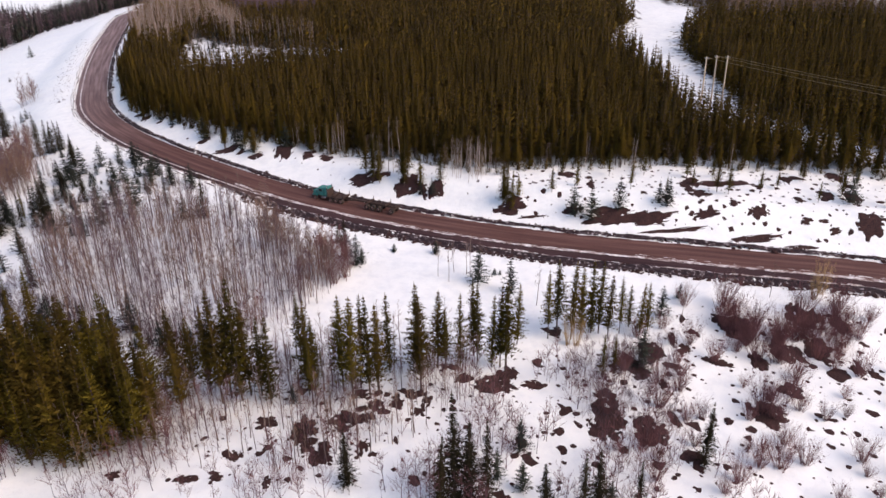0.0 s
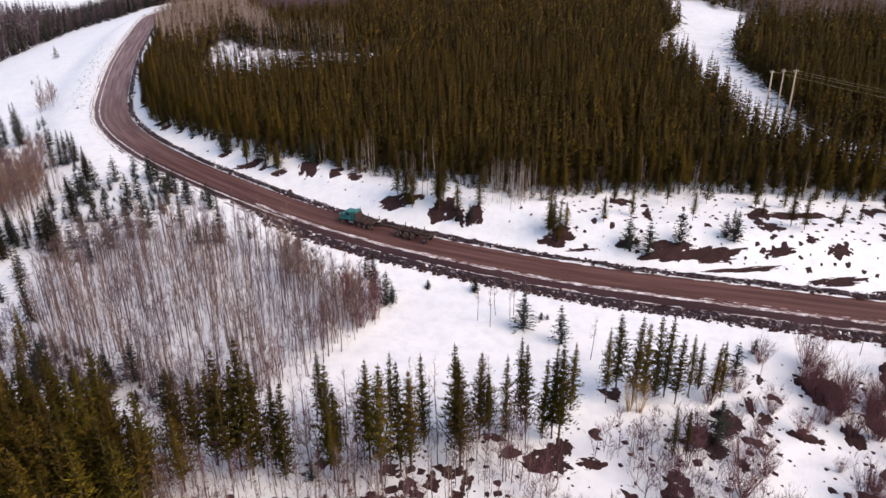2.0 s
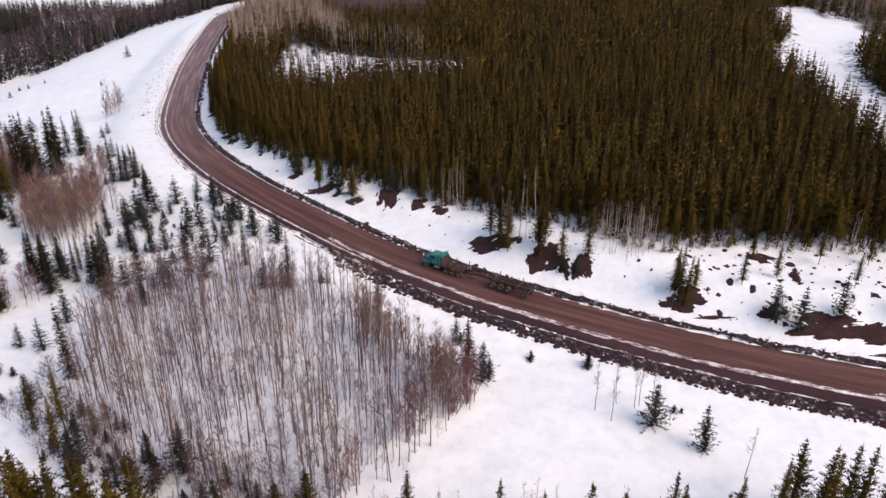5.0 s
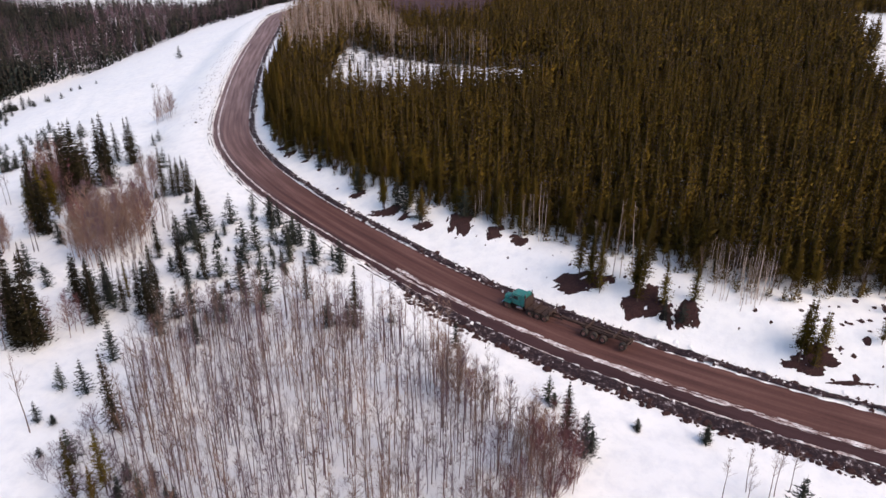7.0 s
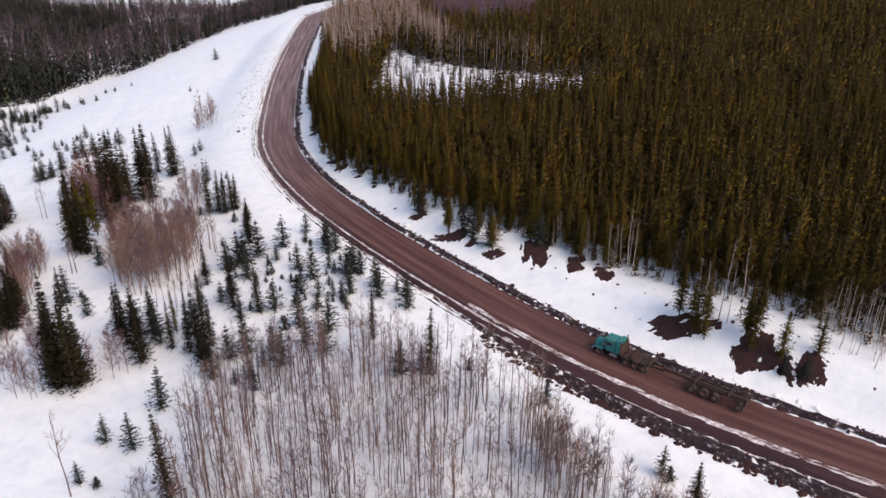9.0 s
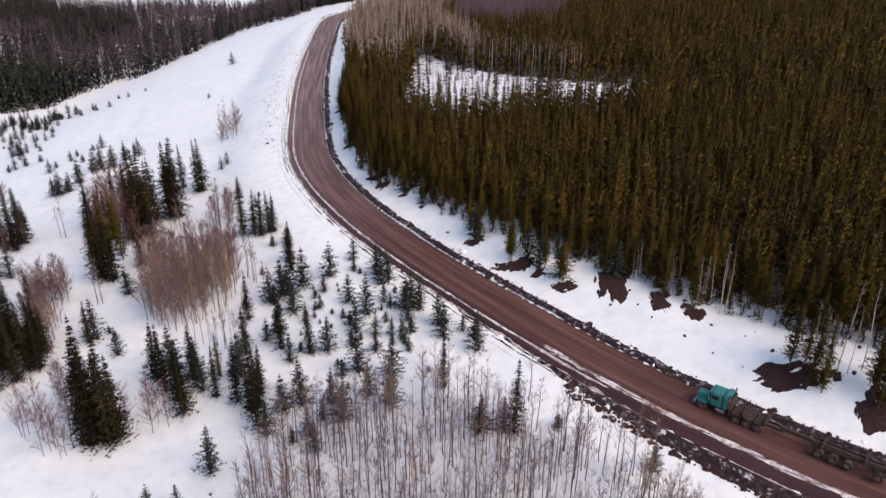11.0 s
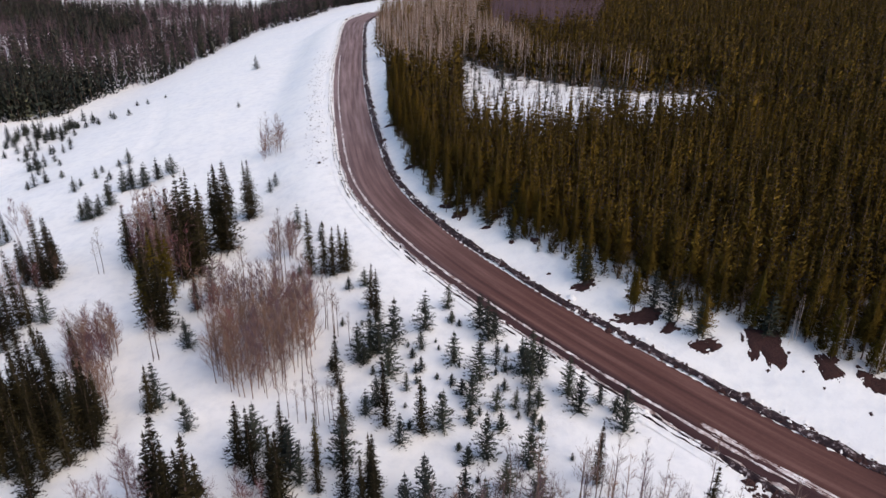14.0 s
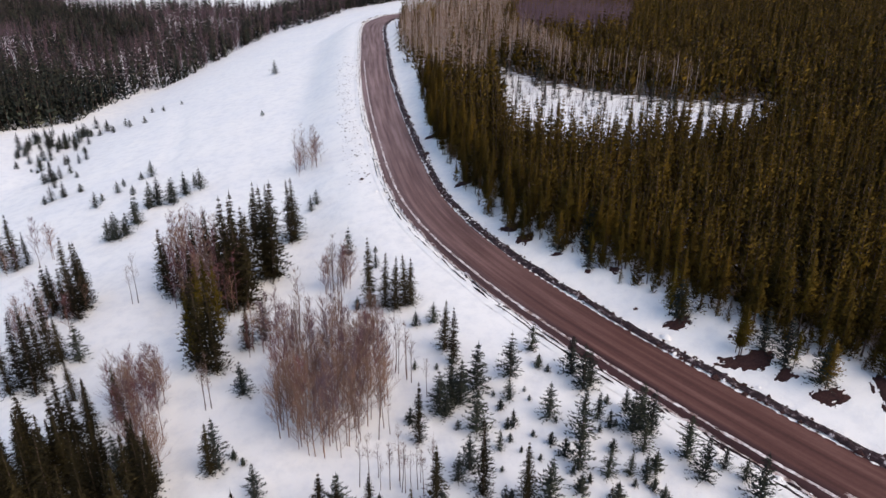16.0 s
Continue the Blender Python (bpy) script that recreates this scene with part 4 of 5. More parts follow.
hx, hy = scatter([(-64, 101), (-52, 97), (-30, 92), (-28, 98), (-46, 101), (-62, 110)], 2.4, 70, 0.5)
for x, y in zip(hx, hy):
    plant((young + seedling)[plant.rng.integers(0, 9)], x, y, plant.rng.uniform(0.5, 1.1), 1.0, "dark young spruces below the grove")
hx, hy = scatter([(-58, 74), (-33, 72), (-32, 82), (-45, 90), (-58, 92)], 2.8, 65, 0.5)
for x, y in zip(hx, hy):
    plant(lanky[plant.rng.integers(0, 4)], x, y, plant.rng.uniform(0.8, 1.25), plant.rng.uniform(0.95, 1.3), "pines in the hollow")
grow([(2.9, 68.1, 14.0), (4.4, 68.1, 11.0), (1.5, 67.3, 9.6), (6.2, 67.4, 11.3), (7.5, 71.4, 4.6), (10.2, 70.0, 4.6), (10.3, 76.1, 4.8), (12.3, 66.3, 7.7),
    (16.0, 65.9, 9.1), (17.5, 65.9, 9.5), (19.1, 67.4, 4.5), (22.1, 67.6, 7.1), (31.0, 75.0, 8.9), (-8.8, 70.3, 7.6)], "pines on the near slope", spruce)
grow([(-14.6, 120.0, 5.7), (-8.7, 125.6, 1.1), (-13.7, 120.7, 3.0), (-1.3, 125.4, 2.2), (5.9, 115.0, 6.0), (37.4, 111.8, 3.0), (-18.3, 127.9, 2.2), (-42.2,
    141.5, 1.9), (-32.1, 137.3, 4.0), (8.7, 118.2, 1.3), (9.6, 118.3, 0.9)], "young trees below the road")
grow([(-15.4, 152.5, 10.8), (-13.9, 152.0, 9.6), (-8.7, 149.9, 11.2), (-5.1, 147.2, 3.6), (-2.8, 146.6, 3.6), (11.0, 141.0, 9.1), (12.6, 140.2, 8.5), (24.2,
    137.9, 6.2), (27.2, 136.5, 6.7), (32.5, 137.8, 6.7), (41.2, 137.2, 5.5), (39.8, 138.0, 4.4), (74.0, 136.3, 6.5), (74.0, 139.7, 7.1), (-86.0, 204.3,
    9.3), (-83.3, 201.4, 7.7)], "trees on the road bank", lanky, 12.0)

hx, hy = scatter([(14, 141), (16, 149), (50, 150), (84, 146), (88, 130), (50, 138)], 5.2, 83, 0.5)
for x, y in zip(hx, hy):
    if plant.rng.random() < 0.6:
        plant(lanky[plant.rng.integers(0, 4)], x, y, plant.rng.uniform(0.25, 0.55), plant.rng.uniform(1.0, 1.4), "trees on the road bank")
WELLS = [(-60.4, 182.8, 6), (-61.5, 183.5, 8), (-53.9, 177, 7), (-51, 177, 6), (-49, 174.6, 6.5), (-45.5, 172, 6), (-86, 207.5, 7), (-83, 204, 7.5), (-77.6, 199, 5),
         (-73, 199, 6.5), (-72.7, 194, 4), (-97.7, 226, 8), (-110.9, 254, 7), (-37.6, 172, 6), (-31.2, 168, 7), (-17, 155, 9), (-8, 152, 10)]
grow(WELLS, "pines on the bank in melted hollows", lanky, 12.0)

# ---- leafless trees ----
aspen = [prototype("aspen_tree", "slender leafless aspen with a pale grey trunk", "tree", [("trunk", t, PALE_BARK), ("crown", c, TWIG)])
         for t, c in (bare_shape(300 + i, 9, 1.4, 20, 100, 0.008, 0.45, 0.045) for i in range(6))]
thicket = [prototype("birch_sapling", "leafless reddish-brown young birch in a thicket", "tree", [("trunk", t, BROWN_TWIG), ("crown", c, m)])
           for (t, c), m in ((bare_shape(310 + i, 7, 1.5, 26, 300, 0.0068, 0.12, 0.06), (BROWN_TWIG, RED_TWIG, BROWN_TWIG, PLUM_TWIG, RED_TWIG)[i]) for i in range(5))]
def shrub_shape_pair(seed):
    return bare_shape(seed, 5, 2.2, 12, 70, 0.008, 0.05, 0.08, 3, 0.003)


ASPENS = [(-74, 132), (-62, 141), (-50, 143), (-34, 136), (-25, 126), (-18, 118), (-17, 110), (-22, 101), (-30, 97), (-44, 95), (-56, 101), (-66, 111)]
ax, ay = scatter(ASPENS, 1.35, 61, 0.5)
clumpy = np.sin(ax * 0.55 + 1.7 * np.sin(ay * 0.31)) + np.sin(ay * 0.62 + 1.2 * np.sin(ax * 0.4)) + plant.rng.normal(0, 0.7, len(ax)) > -0.9
ax, ay = ax[clumpy], ay[clumpy]
single = plant.rng.random(len(ax)) < 190 / len(ax)
for x, y in zip(ax[single], ay[single]):
    plant(aspen[plant.rng.integers(0, 6)], x, y, plant.rng.uniform(0.75, 1.15), 1.0, "aspens of the grove")
crowd = [bare_shape(330 + i, 8, 1.3, 16, 90, 0.0075, 0.35, 0.06) for i in range(4)]
gx, gy = ax[~single], ay[~single]
warm = plant.rng.random(len(gx)) + 0.25 * np.sin(gx * 0.3 + gy * 0.2) < 0.4
mass("aspen_grove", "dense leafless warm-brown aspen saplings in the grove", "trees", crowd, gx[warm], gy[warm], plant.rng.uniform(0.6, 1.15, warm.sum()), (BROWN_TWIG, BROWN_TWIG), 59)
mass("aspen_grove", "dense leafless purple-grey aspen saplings in the grove", "trees", crowd, gx[~warm], gy[~warm], plant.rng.uniform(0.6, 1.15, (~warm).sum()), (PLUM_TWIG, PLUM_TWIG), 79)
hx, hy = scatter(ASPENS, 1.8, 81, 0.5)
mass("grove_brush", "low dark tangled brush between the aspen stems", "brush", [shrub_shape_pair(340 + i) for i in range(3)], hx, hy, plant.rng.uniform(0.2, 0.5, len(hx)), (RED_TWIG, PLUM_TWIG), 82)
HEART = [(-108, 165), (-102, 170), (-97, 171), (-92, 162), (-94, 155), (-96, 152), (-99, 151), (-104, 155)]
hx, hy = scatter(HEART, 1.4, 62, 0.5)
for x, y in zip(hx, hy):
    plant(thicket[(0, 2, 0, 2, 1, 3)[plant.rng.integers(0, 6)]], x, y, plant.rng.uniform(0.9, 1.6), 0.9, "birches of the thicket")
THICK = [(-142, 190.5), (-134, 182), (-123, 176), (-121.5, 181), (-126, 192.5), (-136, 198), (-144, 199)]
hx, hy = scatter(THICK, 1.45, 63, 0.5)
stems = [bare_shape(385 + i, 8, 1.3, 18, 160, 0.007, 0.15, 0.05, 4, 0.0018) for i in range(5)]
half = plant.rng.random(len(hx)) < 0.55
for k, mats, what in ((half, (BROWN_TWIG, BROWN_TWIG), "brown"), (~half, (PLUM_TWIG, RED_TWIG), "plum-coloured")):
    mass("thicket_stems", what + " leafless stems crowded among the spruces", "trees", stems, hx[k], hy[k], plant.rng.uniform(0.8, 1.3, k.sum()), mats, 95)
LONE = [(-107.7, 169.6, 10), (-108.4, 170.5, 9), (-109.8, 187, 9), (-108.6, 188, 8), (-106.3, 181.5, 9), (-93.6, 167.7, 7), (-92.2, 166.7, 7), (-91.5, 166.2, 7),
        (-89, 164.1, 5.5), (-114.5, 173.5, 7), (-113.2, 174.5, 8), (-115.8, 172.7, 7), (-142.4, 182.9, 7), (-115.6, 159.5, 6), (-115, 159.8, 5), (-88.9, 149.5, 6),
        (-88, 150, 5), (-87.2, 149.2, 6), (-86.1, 149.8, 6), (-92.4, 158.3, 7), (-91.4, 157.4, 6), (-139.3, 239.5, 9), (-136.2, 237, 10.5), (-133.2, 236.5, 9.5),
        (-141.6, 183.3, 9), (-114.7, 159.3, 8), (-115.3, 158.9, 7.5)]
LONE += [(-67.4, 114.9, 11), (-67.8, 120.7, 12), (-63.7, 115.9, 12), (-67.2, 118.6, 11), (-61.7, 139.6, 10), (-57.1, 139.6, 9), (-78.6, 113.4, 11), (-64.2, 140.5, 9), (-66.6, 124.4, 13),
         (-61.8, 110.9, 10), (-61.2, 112, 9), (-64.4, 134.1, 10), (-50.3, 138.5, 9), (-65, 128, 11), (-63, 131, 10), (-59, 135, 10), (-55, 137, 9), (-52, 143, 8), (-46, 145, 8), (-40, 141, 9), (-68, 135, 8)]
LONE += [(-89.1 + 0.75 * k, 150.1 + 0.9 * math.sin(2.1 * k), 5.5 + 1.5 * math.sin(1.3 * k)) for k in range(-4, 7)]
LONE += [(-108.4, 169.4, 10), (-109.7, 174.2, 11), (-109.3, 173.5, 9), (-104.2, 174.8, 9), (-103.6, 174.2, 10), (-94.1, 168, 9), (-92.3, 167, 8), (-92.4, 156.4, 8), (-109.5, 186.2, 10), (-106.4, 180.4, 9)]
LONE += [(x, y, 6.5) for x, y in ((1.2, 115.0), (4.1, 118.2), (14.8, 108.1), (36.5, 106.0), (51.9, 112.6), (43.8, 110.4), (45.0, 110.5), (13.5, 78.0), (17.1, 88.8), (2.0, 118.7), (6.4, 119.8), (-0.6, 116.8), (4.7, 118.7))]
for x, y, h in LONE:
    plant(aspen[plant.rng.integers(0, 6)], x, y, h / 9, 1.0, "lone leafless stems")

EDGE_A = [(-26.1, 168.3, 6.7), (-25.1, 167.3, 7.1), (-23.3, 166.2, 9.5), (-33.4, 172.8, 6.0), (-32.0, 172.8, 6.2), (-30.8, 174.5, 5.5), (-15.2, 154.5, 8.6),
    (-14.5, 154.4, 8.6), (-11.2, 154.0, 10.9), (1.0, 154.3, 6.2), (2.0, 153.8, 7.4), (3.0, 153.3, 7.0), (3.9, 152.2, 7.7), (4.8, 151.7, 8.1), (5.6, 150.6,
    8.0), (6.5, 150.0, 9.1), (7.3, 149.4, 9.4), (8.6, 152.3, 7.3)]
EDGE_B = [(-34.5, 171.5, 6.2), (-33.2, 171.6, 6.2), (-30.3, 169.6, 6.3), (1.1, 149.9, 7.3), (2.8, 149.1, 7.6), (4.5, 148.3, 7.9), (6.2, 147.5, 7.5), (6.8,
    149.9, 7.0), (28.3, 154.1, 7.7), (57.1, 152.3, 7.0), (37.8, 152.5, 8.2)]
birch = [prototype("birch_tree", "pale leafless birch at the forest edge", "tree", [("trunk", t, BIRCH_BARK), ("crown", c, PALE_BARK)])
         for t, c in (bare_shape(320 + i, 8, 1.0, 12, 40, 0.0065, 0.45, 0.05) for i in range(4))]
for x, y, h in EDGE_A + EDGE_B:
    for k in range(3):
        plant(birch[plant.rng.integers(0, 4)], x + plant.rng.normal(0, 0.7) * (k > 0), y + plant.rng.normal(0, 0.6) * (k > 0), h / 8 * plant.rng.uniform(0.7, 1.1), 1.0, "pale birches of the forest edge")
hx, hy = scatter([(-42, 71), (-34, 92), (6, 97), (6, 84), (-8, 73)], 1.9, 66, 0.5)
mass("thin_aspens", "thin pale leafless aspen stems among the pines", "trees", [bare_shape(335 + i, 8, 1.1, 16, 70, 0.0085, 0.35, 0.05) for i in range(4)],
     hx, hy, plant.rng.uniform(0.4, 1.1, len(hx)), (PALE_BARK, BROWN_TWIG), 69)
hx, hy = scatter([(-56, 66), (-62, 84), (-40, 96), (-8, 92), (24, 94), (36, 66)], 1.45, 84, 0.5)
thinned = np.sin(hx * 0.35 + 1.3 * np.sin(hy * 0.3)) + plant.rng.normal(0, 0.5, len(hx)) > -0.1
hx, hy = hx[thinned], hy[thinned]
mass("slope_brush", "dark plum-coloured leafless brush on the melting slope", "brush", [bare_shape(345 + i, 5, 1.7, 14, 80, 0.011, 0.08, 0.08, 3, 0.004) for i in range(4)],
     hx, hy, plant.rng.uniform(0.3, 1.05, len(hx)), (PLUM_TWIG, RED_TWIG), 85)
hx, hy = scatter([(17, 80), (18, 94), (24, 98), (33, 97), (31, 80)], 1.7, 91, 0.5)
mass("willow_brush", "dense reddish-brown leafless willow brush on bare soil", "brush", [bare_shape(365 + i, 4, 1.6, 16, 120, 0.010, 0.05, 0.1, 3, 0.004) for i in range(4)],
     hx, hy, plant.rng.uniform(0.3, 0.8, len(hx)), (RED_TWIG, PLUM_TWIG), 92)
hx, hy = scatter([(-74, 108), (-60, 99), (-44, 95), (-28, 95), (-30, 101), (-56, 104), (-72, 116)], 1.3, 93, 0.5)
mass("hollow_brush", "dark tangled brush at the foot of the aspen grove", "brush", [bare_shape(375 + i, 4, 1.5, 16, 90, 0.010, 0.05, 0.1, 3, 0.004) for i in range(4)],
     hx, hy, plant.rng.uniform(0.35, 0.9, len(hx)), (PLUM_TWIG, PLUM_TWIG), 94)
for cx, cy, rad, num in ((-30.2, 126.5, 2.2, 16), (-26.5, 124.5, 2.0, 10), (-17.5, 117, 3.0, 14), (-124.5, 159, 3.5, 40), (-117.5, 149, 3, 10), (-113.5, 172, 3, 12), (-103, 133, 4, 12), (-152, 176, 6, 18), (-109, 187, 2.0, 14), (-178, 200, 6, 8), (-97, 131, 4, 14), (-89, 134, 3, 8), (-135.6, 237.3, 3.2, 16), (-108.5, 172, 2.2, 9), (-104, 175, 1.5, 6), (-120, 153, 2.5, 10), (-17, 114, 2.5, 8), (-22, 108, 3, 10), (-21, 119, 3, 14), (-26, 98, 3, 8)):
    for k in range(num):
        a, q = plant.rng.uniform(0, 6.28), rad * math.sqrt(plant.rng.random())
        plant(thicket[plant.rng.integers(0, 5)], cx + q * math.cos(a), cy + q * math.sin(a), plant.rng.uniform(0.7, 1.15), 1.0, "birches of the small thickets")

# ---- shrubs ----
willow = [tagged(new("willow_shrub", mesh_of("willow_shrub", *shrub_shape(400 + i, 4, 1.7, 40, 420), RED_TWIG)), "reddish-brown leafless willow shrub in melting snow", "shrub") for i in range(4)]
straw = [tagged(new("willow_shrub", mesh_of("willow_shrub", *shrub_shape(410 + i, 5, 1.6, 26, 160), YELLOW_TWIG)), "straw-yellow leafless willow shrub in snow", "shrub") for i in range(2)]
SHRUBS = [(45.0, 107.7, 3.9), (45.1, 97.6, 5.8), (44.0, 110.2, 5.8), (45.9, 102.6, 4.7), (49.7, 101.7, 5.5), (55.5, 108.5, 5.8), (60.8, 108.7, 6.0), (57.6, 101.0, 5.5),
          (46.5, 89.3, 5.0), (41.5, 85.7, 5.6), (42.5, 84.4, 5), (58.2, 95.3, 4.5), (37.6, 75.7, 4.2), (25.0, 72.5, 3.9), (39.8, 75.4, 5), (34.4, 72.9, 3.9),
          (37.9, 110.3, 4), (43, 104, 5), (44.5, 101, 5), (47, 105, 5), (52, 104, 5), (54, 99, 5), (57, 105, 5.5), (62, 104, 5), (48, 97, 4.5), (29.1, 94.3, 4.5), (28.3, 85.4, 4.9), (49.1, 85.1, 2.9), (65.2, 107.3, 3), (-15.8, 115.4, 4.5), (-17.2, 113.0, 4.5)]
for cx, cy, n in ((43.5, 102.5, 5), (57, 104.5, 5), (29.5, 92, 3), (50, 101, 2)):
    SHRUBS += [(cx + plant.rng.normal(0, 1.9), cy + plant.rng.normal(0, 1.9), plant.rng.uniform(2.8, 4.6)) for k in range(n)]
for x, y, h in SHRUBS:
    plant(willow[plant.rng.integers(0, 4)], x, y, h / 4, 1.0, "willow shrubs")
hx, hy = scatter([(22, 70), (20, 90), (36, 112), (78, 108), (75, 85), (50, 70)], 6.0, 67, 0.5)
for x, y in zip(hx, hy):
    plant(willow[plant.rng.integers(0, 4)], x, y, plant.rng.uniform(0.45, 1.05), 1.1, "willow shrubs")
for x, y, h in ((18.4, 98.1, 5.5), (19.6, 98.0, 5), (60.0, 113.4, 6.5), (58.5, 112, 5)):
    plant(straw[plant.rng.integers(0, 2)], x, y, h / 5, 0.8, "straw-coloured willows")


# ---- bare soil where the snow has melted ----
def soil_patch(x, y, rx, ry, seed):
    """A ragged melted-out patch: a sheet of soil that shows where it stands above the snow."""
    rng = np.random.default_rng(seed)
    n = 36
    u = np.linspace(-1.25, 1.25, n)
    U, V = np.meshgrid(u, u)
    f = np.full(U.shape, -1.0)
    for k in range(int(np.clip(4 + 1.1 * rx * ry, 4, 12))):
        a, q = rng.uniform(0, 6.28), (0.62 * math.sqrt(rng.random()) if k else 0.0)
        s = rng.uniform(0.2, 0.42) if k else 0.5
        f = np.maximum(f, 1 - np.hypot(U - q * math.cos(a), V - q * math.sin(a)) / s)
    wave = sum(w * np.sin(c * U + d * V + e) for w, c, d, e in zip((0.14, 0.13, 0.12, 0.12, 0.12, 0.11, 0.1, 0.1), rng.uniform(-14, 14, 8) * (1, 1, 1, 1, 2, 2, 2, 2), rng.uniform(-14, 14, 8) * (1, 1, 1, 1, 2, 2, 2, 2), rng.uniform(0, 6, 8)))
    f = f + wave + rng.normal(0, 0.09, f.shape) - 2 * ease(1.0, 1.2, np.maximum(np.abs(U), np.abs(V)))
    X, Y = x + rx * U, y + ry * V
    Z = land(X, Y) + 0.15 * np.clip(2.5 * f, -1.6, 1)
    return tagged(new("bare_soil_patch", mesh_of("bare_soil_patch", np.stack([X.ravel(), Y.ravel(), Z.ravel()], 1), grid_faces(n, n), SOIL)),
                  "dark reddish-brown bare soil melted out of the snow", "soil", "bare soil patches")


def soil_specks(name, poly, spacing, seed, size, label):
    """Small melted-out spots, too many to count, in one mesh."""
    x, y = scatter(poly, spacing, seed, 0.5)
    rng = np.random.default_rng(seed)
    n = len(x)
    a = np.arange(8) * 2 * np.pi / 8
    r = size * rng.lognormal(-0.1, 0.6, (n, 1)) * rng.uniform(0.5, 1.25, (n, 8))
    turn = rng.uniform(0, 6.28, (n, 1))
    px, py = x[:, None] + r * np.cos(a + turn), y[:, None] + r * np.sin(a + turn)
    ring = np.stack([px, py, land(px, py) - 0.03], 2)
    mid = np.stack([x, y, land(x, y) + 0.16], 1)[:, None]
    v = np.concatenate([ring, mid], 1).reshape(-1, 3)
    f = (np.arange(n)[:, None, None] * 9 + np.array([(k, (k + 1) % 8, 8) for k in range(8)])[None]).reshape(-1, 3)
    return tagged(new(name, mesh_of(name, v, f, SOIL)), label, "soil", "", "stuff")


soil_specks("soil_specks", [(10, 139), (12, 152), (50, 152), (84, 148), (90, 124), (50, 131), (25, 137)], 2.2, 71, 0.38, "small dark spots of bare soil in the melting bank")
soil_specks("soil_specks", [(-60, 182), (-48, 180), (10, 150), (10, 142), (-20, 154), (-45, 171)], 4.0, 72, 0.26, "small dark spots of bare soil in the melting bank")
soil_specks("soil_specks", [(-30, 70), (-25, 84), (0, 92), (30, 98), (40, 112), (76, 108), (70, 78), (30, 68)], 2.3, 73, 0.34, "small dark spots of bare soil on the melting slope")
SOIL_BANK = [(-37.6, 170.6, 2.4, 4.1), (-31.4, 167.5, 1.5, 2.7), (-27.5, 165.0, 1.5, 2.3), (-16.7, 153.9, 4.0, 2.0), (-8.1, 150.0, 2.4, 2.4), (-4.6, 147.9, 1.1,
    1.7), (-1.7, 147.5, 1.9, 2.3), (12.7, 141.2, 3.1, 1.5), (10.5, 140.7, 2.2, 0.7), (16.3, 138.5, 2.7, 0.4), (23.8, 149.9, 2.3, 1.7), (24.2, 138.7, 1.7,
    1.2), (30.8, 136.6, 5.7, 1.6), (37.8, 135.5, 5.0, 1.1), (28.3, 145.8, 1.1, 2.2), (46.4, 143.9, 1.3, 2.3), (52.8, 145.4, 6.5, 1.3), (66.0, 146.1, 1.4,
    2.0), (57.3, 134.7, 1.6, 1.2), (53.3, 136.6, 1.2, 0.8), (47.9, 134.9, 3.0, 0.7)]
SOIL_EAST = [(42.5, 132.9, 6.0, 0.5), (70.9, 139.9, 1.4, 2.1), (75.6, 138.7, 1.7, 3.9), (76.3, 147.5, 1.7, 2.1), (65.1, 132.3, 1.3, 0.7), (59.8, 143.7, 1.1, 1.3),
    (75.3, 129.9, 2.3, 2.6), (54.7, 129.9, 5.8, 0.8), (62.8, 127.5, 3.3, 0.8), (65.3, 137.5, 0.8, 1.4), (76.8, 143.7, 0.8, 1.3), (67.8, 131.8, 0.9, 0.6),
    (69.2, 129.9, 1.3, 0.6), (41.5, 139.1, 0.9, 0.9), (49.0, 139.9, 1.2, 1.1)]
SOIL_WEST = [(-60.4, 181.9, 2.2, 1.2), (-52.8, 175.6, 3.2, 1.7), (-48.8, 173.4, 1.5, 1.0), (-44.9, 170.3, 1.8, 1.5), (-86.0, 206.6, 2.0, 1.2), (-83.0, 202.6, 1.6,
    1.5), (-77.6, 198.0, 0.9, 0.5), (-76.6, 200.3, 1.1, 1.1), (-73.1, 198.1, 1.2, 1.1), (-72.7, 193.4, 0.7, 0.5), (-68.7, 192.9, 0.8, 1.0), (-97.6, 224.9,
    2.1, 1.9), (-110.9, 252.9, 2.7, 1.7), (-65.7, 185.1, 0.4, 0.3)]
SOIL_NEAR = [(7.4, 88.5, 3.7, 2.2), (9.3, 90.4, 2.2, 2.7), (-7.2, 83.4, 1.3, 2.1), (-8.6, 81.0, 2.1, 1.8), (-4.4, 84.2, 1.3, 2.1), (-0.9, 84.4, 1.1, 1.9), (-1.8,
    82.4, 1.4, 1.4), (1.8, 91.6, 2.1, 1.2), (-14.6, 76.2, 1.6, 2.4), (-8.0, 76.3, 1.2, 1.9), (21.6, 82.0, 3.2, 4.6), (26.1, 80.3, 2.6, 3.7), (21.4, 86.8,
    2.0, 2.4), (26.7, 93.4, 2.7, 4.0), (39.0, 96.1, 2.7, 1.8), (35.2, 98.4, 1.5, 1.9), (30.1, 90.1, 1.1, 1.8), (29.8, 82.9, 1.1, 2.2), (44.3, 105.4, 3.3,
    4.6), (30.3, 75.9, 1.6, 2.2)]
